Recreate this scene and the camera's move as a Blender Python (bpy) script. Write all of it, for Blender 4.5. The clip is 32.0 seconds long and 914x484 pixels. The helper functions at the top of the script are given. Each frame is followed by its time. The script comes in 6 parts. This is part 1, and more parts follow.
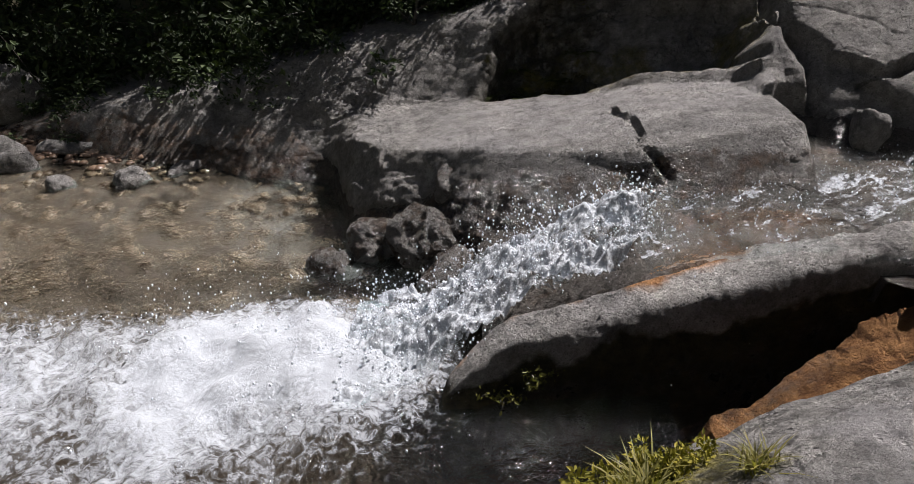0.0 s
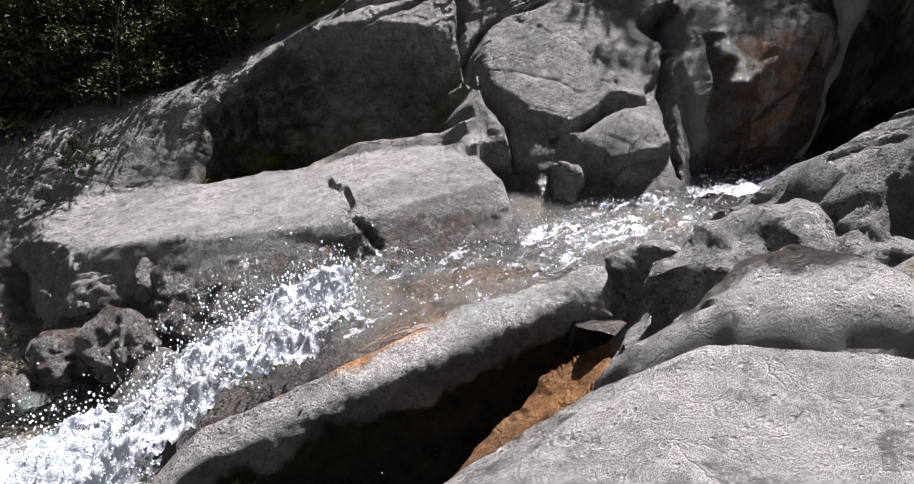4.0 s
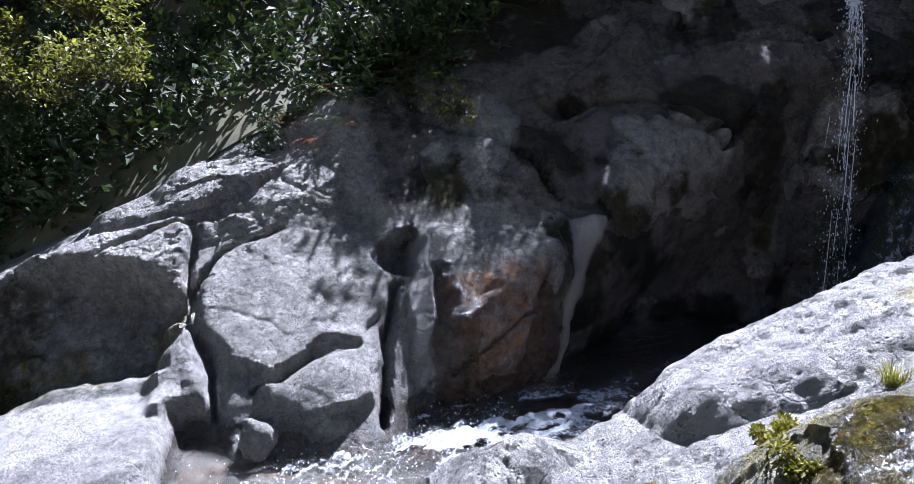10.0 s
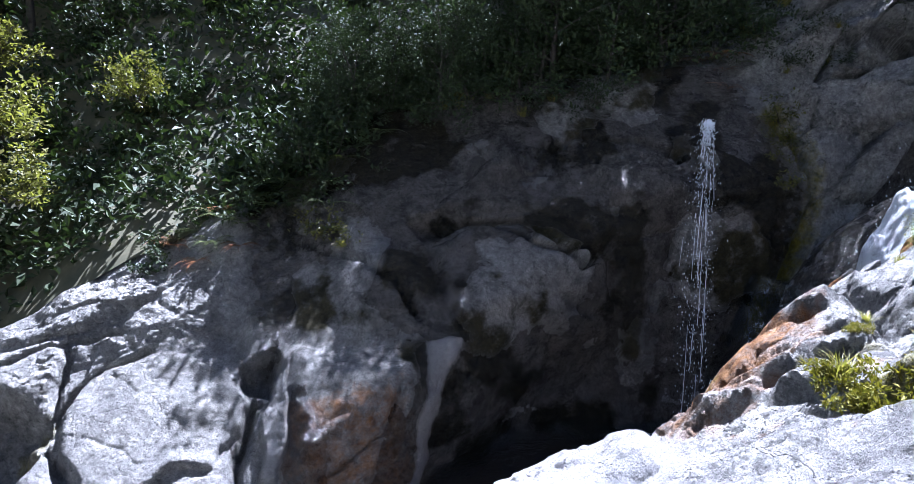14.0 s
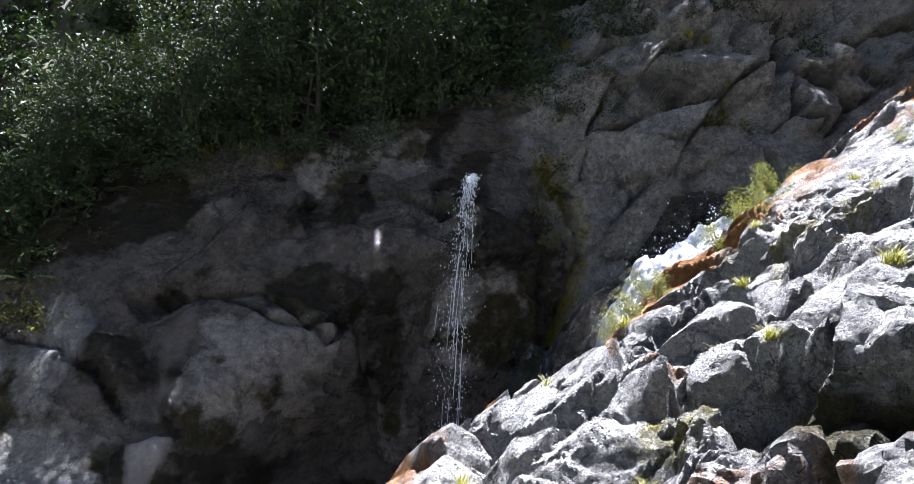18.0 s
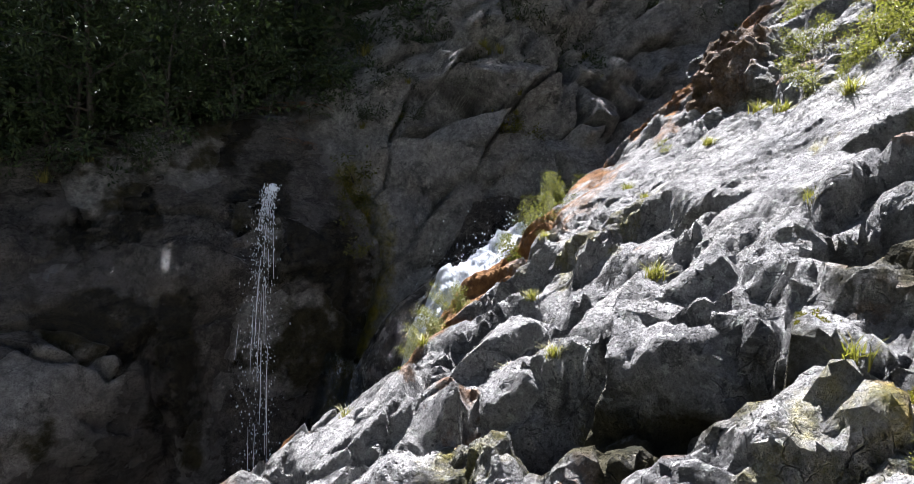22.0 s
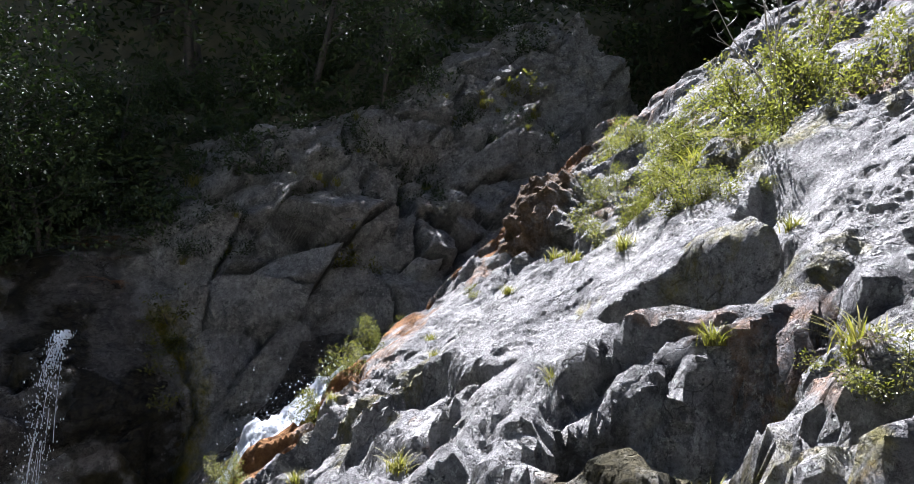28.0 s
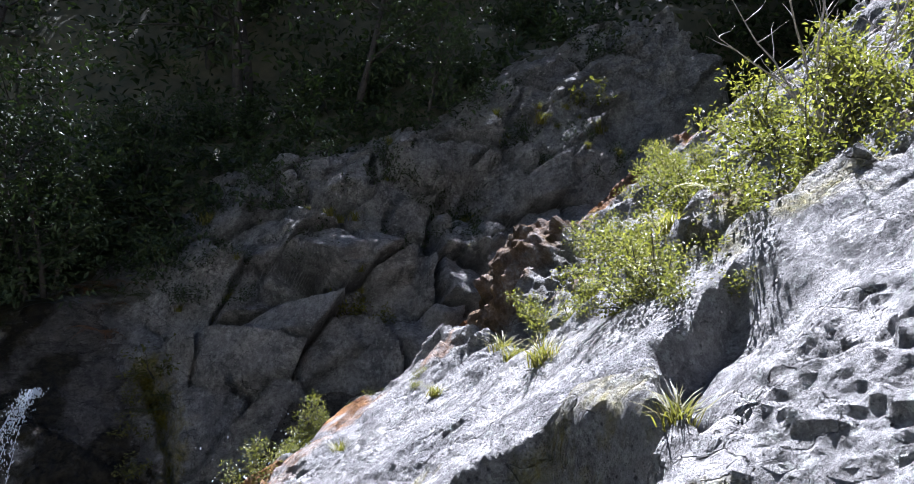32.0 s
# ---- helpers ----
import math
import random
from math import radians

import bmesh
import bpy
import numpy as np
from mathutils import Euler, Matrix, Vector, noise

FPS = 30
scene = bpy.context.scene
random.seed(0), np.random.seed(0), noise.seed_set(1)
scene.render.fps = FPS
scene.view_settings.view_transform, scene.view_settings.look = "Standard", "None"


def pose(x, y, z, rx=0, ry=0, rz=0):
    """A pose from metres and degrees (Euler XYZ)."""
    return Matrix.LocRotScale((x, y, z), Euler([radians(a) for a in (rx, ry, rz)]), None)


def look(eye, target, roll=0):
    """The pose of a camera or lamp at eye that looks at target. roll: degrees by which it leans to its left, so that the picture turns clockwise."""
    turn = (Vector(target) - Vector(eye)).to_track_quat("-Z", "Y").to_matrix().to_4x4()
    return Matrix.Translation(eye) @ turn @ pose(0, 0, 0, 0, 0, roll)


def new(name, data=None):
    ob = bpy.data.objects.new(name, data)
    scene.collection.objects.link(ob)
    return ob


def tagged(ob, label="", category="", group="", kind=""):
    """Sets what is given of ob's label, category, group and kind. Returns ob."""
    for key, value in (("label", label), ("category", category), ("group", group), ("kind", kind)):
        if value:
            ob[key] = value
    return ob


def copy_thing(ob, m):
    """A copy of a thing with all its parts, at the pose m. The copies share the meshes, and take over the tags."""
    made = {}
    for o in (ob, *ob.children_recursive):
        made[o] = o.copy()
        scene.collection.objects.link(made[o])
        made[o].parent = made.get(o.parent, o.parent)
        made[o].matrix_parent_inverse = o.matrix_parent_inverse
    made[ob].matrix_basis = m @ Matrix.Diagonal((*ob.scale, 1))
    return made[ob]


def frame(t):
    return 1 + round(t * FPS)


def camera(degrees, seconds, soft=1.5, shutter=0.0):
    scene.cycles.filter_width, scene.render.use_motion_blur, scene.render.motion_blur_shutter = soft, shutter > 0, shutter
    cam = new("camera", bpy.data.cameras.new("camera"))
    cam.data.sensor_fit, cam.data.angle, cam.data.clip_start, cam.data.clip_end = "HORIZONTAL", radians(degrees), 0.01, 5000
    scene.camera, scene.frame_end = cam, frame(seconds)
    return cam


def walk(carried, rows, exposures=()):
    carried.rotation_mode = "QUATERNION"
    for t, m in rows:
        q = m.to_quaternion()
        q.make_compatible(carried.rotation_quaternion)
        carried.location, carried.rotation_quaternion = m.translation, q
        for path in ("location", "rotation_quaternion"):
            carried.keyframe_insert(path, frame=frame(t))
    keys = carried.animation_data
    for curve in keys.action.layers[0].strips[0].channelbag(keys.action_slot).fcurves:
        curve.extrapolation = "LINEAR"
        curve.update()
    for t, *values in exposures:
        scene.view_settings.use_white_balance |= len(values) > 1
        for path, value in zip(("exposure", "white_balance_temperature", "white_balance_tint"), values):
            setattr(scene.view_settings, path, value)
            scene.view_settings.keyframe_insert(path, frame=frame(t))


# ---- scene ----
cam = camera(68.1, 32.0, soft=0.6)
METRES, EYE, TILT, LEAN, TURN = 14.0, 4.0, -28.2, 0.0, 0.0
ROWS = [
    (0.0, 0.0, 0.0, 0.0, 0.0, 0.0, -0.0),
    (0.5, 0.008, 0.0099, 0.0031, -0.66, 0.38, 0.26),
    (1.0, 0.0204, 0.0159, 0.0028, -1.21, 0.77, 0.65),
    (1.5, 0.036, 0.0183, 0.0001, -2.11, 2.34, 1.19),
    (2.0, 0.0503, 0.0201, 0.0009, -4.67, 3.94, 2.45),
    (2.5, 0.0572, 0.0204, 0.001, -8.27, 4.73, 4.17),
    (3.0, 0.0582, 0.0182, 0.0015, -11.44, 4.68, 5.7),
    (3.5, 0.0591, 0.0174, 0.0026, -13.96, 4.5, 6.96),
    (5.5, 0.0916, 0.0225, 0.0128, -19.69, 6.23, 9.94),
    (6.0, 0.1074, 0.0119, 0.0122, -20.81, 7.4, 10.68),
    (6.5, 0.1274, 0.0049, 0.0131, -21.82, 10.5, 11.07),
    (7.0, 0.1426, -0.0026, 0.0278, -22.0, 10.72, 10.9),
    (7.5, 0.1612, 0.0149, 0.0296, -21.58, 10.63, 10.73),
    (8.0, 0.1807, 0.0216, 0.0406, -19.09, 11.18, 9.58),
    (8.5, 0.2017, 0.0086, 0.0648, -17.98, 11.65, 9.05),
    (9.0, 0.2353, -0.0035, 0.0724, -17.79, 11.73, 9.2),
    (9.5, 0.2553, -0.022, 0.0836, -17.98, 11.79, 9.13),
    (10.0, 0.2726, -0.0416, 0.0857, -18.12, 12.71, 9.25),
    (10.5, 0.2771, -0.0695, 0.0775, -18.32, 14.06, 9.16),
    (11.0, 0.2828, -0.0938, 0.0773, -18.07, 14.25, 9.04),
    (11.5, 0.3016, -0.101, 0.0816, -17.85, 15.09, 9.14),
    (12.0, 0.319, -0.1054, 0.0929, -17.18, 16.5, 8.75),
    (12.5, 0.3375, -0.1132, 0.0926, -17.26, 17.0, 8.88),
    (13.0, 0.3542, -0.1235, 0.1038, -17.4, 17.4, 8.85),
    (13.5, 0.366, -0.1291, 0.1092, -17.75, 17.37, 9.07),
    (15.5, 0.4431, -0.1416, 0.1373, -22.02, 16.91, 11.23),
    (16.0, 0.4705, -0.1406, 0.1361, -23.07, 16.71, 11.84),
    (16.5, 0.5017, -0.1441, 0.1496, -23.76, 16.48, 12.16),
    (17.0, 0.5224, -0.1481, 0.1573, -24.34, 16.52, 12.25),
    (17.5, 0.5425, -0.1539, 0.1605, -25.27, 16.3, 12.81),
    (18.0, 0.5531, -0.1583, 0.1643, -26.22, 16.09, 13.08),
    (18.5, 0.5597, -0.159, 0.1655, -27.26, 15.86, 13.51),
    (19.0, 0.5616, -0.1601, 0.1657, -28.88, 15.39, 14.18),
    (19.5, 0.5628, -0.1617, 0.1648, -30.27, 15.06, 14.78),
    (20.0, 0.5639, -0.1638, 0.1653, -32.19, 14.4, 15.57),
    (20.5, 0.5657, -0.164, 0.1663, -34.16, 13.81, 16.44),
    (21.0, 0.5666, -0.1638, 0.1677, -35.79, 13.23, 17.06),
    (21.5, 0.5683, -0.1633, 0.1714, -37.56, 12.61, 17.77),
    (22.0, 0.573, -0.1612, 0.1762, -40.94, 11.68, 19.13),
    (22.5, 0.5773, -0.1607, 0.1796, -45.13, 10.55, 20.58),
    (23.0, 0.5787, -0.1637, 0.1786, -48.84, 9.08, 21.7),
    (23.5, 0.58, -0.1625, 0.1802, -50.33, 8.42, 22.19),
    (24.0, 0.5788, -0.1621, 0.182, -50.48, 8.41, 22.24),
    (24.5, 0.5792, -0.1621, 0.1839, -50.54, 8.39, 22.31),
    (26.5, 0.5924, -0.1665, 0.1846, -51.02, 11.42, 22.53),
    (27.0, 0.6122, -0.1681, 0.1836, -51.08, 13.65, 22.68),
    (27.5, 0.627, -0.1777, 0.1814, -51.32, 16.98, 22.71),
    (28.0, 0.6385, -0.1997, 0.1851, -50.03, 17.81, 22.33),
    (28.5, 0.651, -0.2052, 0.1926, -48.03, 18.51, 21.69),
    (29.0, 0.6775, -0.208, 0.198, -42.99, 20.35, 20.38),
    (29.5, 0.7001, -0.2134, 0.2046, -38.49, 22.08, 18.53),
    (30.0, 0.7182, -0.2163, 0.2115, -37.79, 22.31, 18.27),
    (30.5, 0.7371, -0.2135, 0.214, -37.85, 22.32, 18.32),
    (31.0, 0.7591, -0.2136, 0.2139, -37.79, 22.36, 18.36),
    (31.5, 0.7922, -0.227, 0.2088, -37.75, 22.31, 18.42),
    (32.0, 0.8066, -0.2394, 0.212, -38.05, 22.22, 18.39),
]
EXPOSURES = [(0.0, 0.85, 6400, 18), (3.0, 1.55, 6250, 19), (7.0, 2.1, 5750, 19), (10.0, 2.5, 5300, 21), (13.0, 2.85, 5050, 21), (15.5, 3.2, 5200, 20), (18.0, 3.2, 5600, 18), (20.0, 3.0, 5700, 17), (24.0, 2.65, 5900, 16), (32.0, 2.75, 5400, 20)]
walk(cam, [(t, pose(0, 0, EYE, TILT, LEAN, TURN) @ pose(METRES * x, METRES * y, METRES * z, 90 + pitch, roll, yaw)) for t, x, y, z, yaw, pitch, roll in ROWS], EXPOSURES)

# ---- world and sun ----
SUN_AZ, SUN_EL = radians(50), radians(56)  # azimuth clockwise from +y
world = bpy.data.worlds.new("world")
scene.world = world
world.use_nodes = True
wn = world.node_tree.nodes
sky = wn.new("ShaderNodeTexSky")
sky.sky_type, sky.sun_disc = "NISHITA", False
sky.sun_elevation, sky.sun_rotation = SUN_EL, SUN_AZ
world.node_tree.links.new(sky.outputs[0], wn["Background"].inputs[0])
wn["Background"].inputs[1].default_value = 0.018
sun = new("sun", bpy.data.lights.new("sun", "SUN"))
sun.data.energy, sun.data.angle, sun.data.color = 5.0, radians(0.55), (1.0, 0.96, 0.9)
sun_way = Vector((math.sin(SUN_AZ) * math.cos(SUN_EL), math.cos(SUN_AZ) * math.cos(SUN_EL), math.sin(SUN_EL)))
sun.matrix_world = look((0, 0, 60), Vector((0, 0, 60)) - sun_way)


# ---- noise on arrays ----
def hashed(ix, iy, iz, seed):
    n = (ix * 374761393 + iy * 668265263 + iz * 1274126177 + seed * 974634777) & 0xFFFFFFFF
    n = ((n ^ (n >> 13)) * 1274126177) & 0xFFFFFFFF
    n = ((n ^ (n >> 16)) * 2246822519) & 0xFFFFFFFF
    return ((n ^ (n >> 15)) & 0xFFFFFF) / float(0xFFFFFF)


def vnoise(x, y, z, seed=0):
    fx, fy, fz = np.floor(x), np.floor(y), np.floor(z)
    ix, iy, iz = fx.astype(np.int64), fy.astype(np.int64), fz.astype(np.int64)
    u, v, w = x - fx, y - fy, z - fz
    u, v, w = (q * q * q * (q * (q * 6 - 15) + 10) for q in (u, v, w))
    out = 0.0
    for a in (0, 1):
        for b in (0, 1):
            for c in (0, 1):
                out = out + hashed(ix + a, iy + b, iz + c, seed) * (u if a else 1 - u) * (v if b else 1 - v) * (w if c else 1 - w)
    return out * 2 - 1


def fbm(x, y, z, size, octaves=4, seed=0, gain=0.5, ridged=False):
    x, y, z = x / size, y / size, z / size
    out, amp = 0.0, 1.0
    for k in range(octaves):
        n = vnoise(x, y, z, seed + k)
        out = out + amp * ((0.5 - np.abs(n)) * 2 if ridged else n)
        x, y, z, amp = 2.03 * x + 7.1, 2.03 * y + 3.7, 2.03 * z + 1.3, amp * gain
    return out


def planes(x, y, size, seed, plane, wide, stretch=1.0):
    """Broken rock: every jittered cell carries its own plane(r, ox, oy); neighbours blend over a narrow band. Also gives the distance to the joint."""
    x, y = x / size, y / size / stretch
    fx, fy = np.floor(x).astype(np.int64), np.floor(y).astype(np.int64)
    d1 = np.full(x.shape, 9.0)
    d2, v1, v2 = d1.copy(), d1 * 0, d1 * 0
    for a in (-1, 0, 1):
        for b in (-1, 0, 1):
            cx, cy = fx + a, fy + b
            px = cx + 0.5 + 0.9 * (hashed(cx, cy, 0 * cx, seed) - 0.5)
            py = cy + 0.5 + 0.9 * (hashed(cx, cy, 0 * cx + 5, seed) - 0.5)
            d = np.hypot(x - px, y - py)
            v = plane(hashed(cx, cy, 0 * cx + 9, seed), (x - px) * size, (y - py) * size * stretch)
            near, second = d < d1, (d >= d1) & (d < d2)
            v2 = np.where(near, v1, np.where(second, v, v2))
            d2 = np.where(near, d1, np.where(second, d, d2))
            v1, d1 = np.where(near, v, v1), np.where(near, d, d1)
    gap = (d2 - d1) * size
    s = smooth(0, wide, gap)
    return v1 * (0.5 + 0.5 * s) + v2 * (0.5 - 0.5 * s), gap


def facets(x, y, size, seed, tilt, step, joint=0.0, wide=0.05, stretch=1.0):
    def plane(r, ox, oy):
        a, lean = r * 40.0, tilt * (0.4 + 0.6 * np.modf(r * 7.3)[0])
        return (np.cos(a) * ox + np.sin(a) * oy) * lean + step * (np.modf(r * 13.7)[0] - 0.5)
    v, gap = planes(x, y, size, seed, plane, 0.07 * size, stretch)
    return v - joint * (1 - smooth(0, wide, gap))


def blocks(x, y, size, seed, step, tilt, steep, stretch=1.0):
    """Broken rock of interlocking blocks: the highest of many flat tops with steep sides. Also gives how far the highest stands over the next."""
    x, y = x / size, y / size / stretch
    fx, fy = np.floor(x).astype(np.int64), np.floor(y).astype(np.int64)
    best = np.full(x.shape, -9.0)
    second = best.copy()
    for a in (-1, 0, 1):
        for b in (-1, 0, 1):
            cx, cy = fx + a, fy + b
            r = [hashed(cx, cy, 0 * cx + k, seed) for k in range(9)]
            ox = (x - cx - 0.5 - 0.8 * (r[0] - 0.5)) * size
            oy = (y - cy - 0.5 - 0.8 * (r[1] - 0.5)) * size * stretch
            level = step * (r[2] - 0.5)
            v = level + tilt * ((r[3] - 0.5) * ox + (r[4] - 0.5) * oy) * 2
            for k in range(4):
                g = (r[5] + k) * 1.5708 + 0.8 * (r[6 + k % 3] - 0.5)
                side = (0.28 + 0.25 * np.modf(r[5] * 17.3 + k * 0.37)[0]) * size
                v = np.minimum(v, level + steep * (0.4 + r[6 + (k + 1) % 3]) * (side - np.cos(g) * ox - np.sin(g) * oy))
            v = np.maximum(v, -step - steep * size)
            second = np.maximum(second, np.minimum(v, best))
            best = np.maximum(best, v)
    return np.maximum(best, -1.2 * step), best - second


def smooth(a, b, q):
    q = np.clip((q - a) / (b - a), 0, 1)
    return q * q * (3 - 2 * q)


def inside(x, y, points):
    """Signed distance to a closed outline, positive inside."""
    d = np.full(x.shape, 1e9)
    within = np.zeros(x.shape, bool)
    for (ax, ay), (bx, by) in zip(points, points[1:] + points[:1]):
        ex, ey = bx - ax, by - ay
        s = np.clip(((x - ax) * ex + (y - ay) * ey) / (ex * ex + ey * ey + 1e-9), 0, 1)
        d = np.minimum(d, np.hypot(x - ax - s * ex, y - ay - s * ey))
        cross = ((ay > y) != (by > y)) & (x < (bx - ax) * (y - ay) / ((by - ay) + 1e-12) + ax)
        within ^= cross
    return np.where(within, d, -d)


def along(x, y, points):
    """Distance to an open line."""
    d = np.full(x.shape, 1e9)
    for (ax, ay), (bx, by) in zip(points, points[1:]):
        ex, ey = bx - ax, by - ay
        s = np.clip(((x - ax) * ex + (y - ay) * ey) / (ex * ex + ey * ey + 1e-9), 0, 1)
        d = np.minimum(d, np.hypot(x - ax - s * ex, y - ay - s * ey))
    return d


def beside(x, y, points):
    """Signed distance from an open line, positive on its right, and how far past its ends."""
    best = np.full(x.shape, 1e9)
    out, past = best.copy(), best.copy()
    for (ax, ay), (bx, by) in zip(points, points[1:]):
        ex, ey = bx - ax, by - ay
        length = math.hypot(ex, ey)
        s = ((x - ax) * ex + (y - ay) * ey) / length
        over = np.maximum(np.maximum(-s, s - length), 0)
        side = ((x - ax) * ey - (y - ay) * ex) / length
        d = np.hypot(side, over)
        near = d < best
        best = np.where(near, d, best)
        out, past = np.where(near, np.sign(side) * d, out), np.where(near, over, past)
    first, last = points[0], points[-1]
    inner = np.minimum(np.hypot(x - first[0], y - first[1]), np.hypot(x - last[0], y - last[1])) > best + 1e-6
    return out, np.where(inner, 0.0, past)


def carve(h, x, y, features):
    """Adds rounded blocks, dents and cracks to a height over a plane."""
    for kind, points, size, edge in features:
        pad = max(edge * 3, 0.3) if kind != "scarp" else 2.2 * size[1] + 0.3
        xs, ys = [p[0] for p in points], [p[1] for p in points]
        m = (x > min(xs) - pad) & (x < max(xs) + pad) & (y > min(ys) - pad) & (y < max(ys) + pad)
        if not m.any():
            continue
        if kind == "block":  # a rounded block with a crease round it
            d = np.clip(inside(x[m], y[m], points) / edge, 0, 1)
            h[m] += size * (1 - (1 - d) ** 2.2)
        elif kind == "round":  # a water-worn boulder
            d = np.clip(inside(x[m], y[m], points) / edge, 0, 1)
            h[m] += size * np.sqrt(1 - (1 - d) ** 2)
        elif kind == "swell":  # a soft hump or, when negative, a hollow
            h[m] += size * smooth(-edge, edge, inside(x[m], y[m], points))
        elif kind == "scarp":  # a steep step; the ground right of the line lies lower
            drop, reach = size
            d, past = beside(x[m], y[m], points)
            h[m] -= drop * smooth(-edge, edge, d) * np.exp(-((np.maximum(d, 0) / reach) ** 2)) * (1 - smooth(0, 0.3, past))
        elif kind == "crack":
            h[m] -= size * np.exp(-((along(x[m], y[m], points) / edge) ** 2))
    return h


def relief(x, y, z, amount):
    """Moves a sheet along its own normals."""
    if min(x.shape) < 3:
        return x, y, z
    p = np.stack([x, y, z], -1)
    n = np.cross(np.gradient(p, axis=0), np.gradient(p, axis=1))
    n /= np.linalg.norm(n, axis=-1, keepdims=True) + 1e-12
    n *= np.where(n[..., 2:3] < 0, -1.0, 1.0)
    p = p + n * amount[..., None]
    return p[..., 0], p[..., 1], p[..., 2]


def spread(x, y, points, edge):
    return smooth(-edge, edge, inside(x, y, points))


# ---- mesh helpers ----
def mesh_from(name, verts, faces, material, layers=None, flat=False):
    me = bpy.data.meshes.new(name)
    verts, faces = np.asarray(verts, np.float32), np.asarray(faces, np.int32)
    n, k = faces.shape
    me.vertices.add(len(verts))
    me.vertices.foreach_set("co", verts.ravel())
    me.loops.add(n * k)
    me.loops.foreach_set("vertex_index", faces.ravel())
    me.polygons.add(n)
    me.polygons.foreach_set("loop_start", np.arange(0, n * k, k, dtype=np.int32))
    me.polygons.foreach_set("loop_total", np.full(n, k, np.int32))
    me.update(calc_edges=True)
    me.validate()
    me.polygons.foreach_set("use_smooth", np.full(len(me.polygons), not flat))
    if material.name == "rock":
        me.set_sharp_from_angle(angle=radians(24))
    for key, values in (layers or {}).items():
        at = me.attributes.new(key, "FLOAT", "POINT")
        at.data.foreach_set("value", np.asarray(values, np.float32).ravel())
    me.materials.append(material)
    return me


def grid_faces(nu, nv, wrap=False):
    i, j = np.meshgrid(np.arange(nu - 1 + wrap), np.arange(nv - 1), indexing="ij")
    a, b = i * nv + j, ((i + 1) % nu) * nv + j
    return np.stack([a, b, b + 1, a + 1], -1).reshape(-1, 4)


def sheet(name, x, y, z, material, layers=None, flip=False):
    nu, nv = x.shape
    f = grid_faces(nu, nv)
    if flip:
        f = f[:, ::-1]
    return new(name, mesh_from(name, np.stack([x, y, z], -1).reshape(-1, 3), f, material, layers))


def part(name, me, parent, label=""):
    ob = new(name, me)
    ob.parent = parent
    if label:
        ob["label"] = label
    return ob


def root(name, m, label, category, group=""):
    ob = new(name)
    ob.matrix_world = m
    return tagged(ob, label, category, group)


# ---- materials ----
def nodes_of(name):
    mat = bpy.data.materials.new(name)
    mat.use_nodes = True
    nt = mat.node_tree
    return mat, nt, nt.nodes["Principled BSDF"]


def nd(nt, kind, **values):
    n = nt.nodes.new("ShaderNode" + kind)
    for k, v in values.items():
        n.inputs[k.replace("_", " ")].default_value = v
    return n


def noise_node(nt, coord, size, detail=6.0, rough=0.6, distort=0.0):
    n = nd(nt, "TexNoise", Scale=1.0 / size, Detail=detail, Roughness=rough, Distortion=distort)
    nt.links.new(coord, n.inputs["Vector"])
    return n.outputs[0]


def ramp(nt, value, stops):
    n = nt.nodes.new("ShaderNodeValToRGB")
    while len(n.color_ramp.elements) < len(stops):
        n.color_ramp.elements.new(0.5)
    for e, (p, c) in zip(n.color_ramp.elements, stops):
        e.position, e.color = p, (*((c, c, c) if isinstance(c, (int, float)) else c), 1)
    nt.links.new(value, n.inputs[0])
    return n.outputs[0]


def mixed(nt, fac, a, b, blend="MIX"):
    n = nt.nodes.new("ShaderNodeMix")
    n.data_type, n.blend_type = "RGBA", blend
    for sock, v in ((n.inputs[0], fac), (n.inputs[6], a), (n.inputs[7], b)):
        if hasattr(v, "links"):
            nt.links.new(v, sock)
        else:
            sock.default_value = v if isinstance(v, (int, float)) else (*v, 1)
    return n.outputs[2]


def sums(nt, op, a, b=0.0, clamp=False):
    n = nt.nodes.new("ShaderNodeMath")
    n.operation, n.use_clamp = op, clamp
    for sock, v in ((n.inputs[0], a), (n.inputs[1], b)):
        if hasattr(v, "links"):
            nt.links.new(v, sock)
        else:
            sock.default_value = v
    return n.outputs[0]


def layer(nt, key):
    n = nt.nodes.new("ShaderNodeAttribute")
    n.attribute_name = key
    return n.outputs["Fac"]


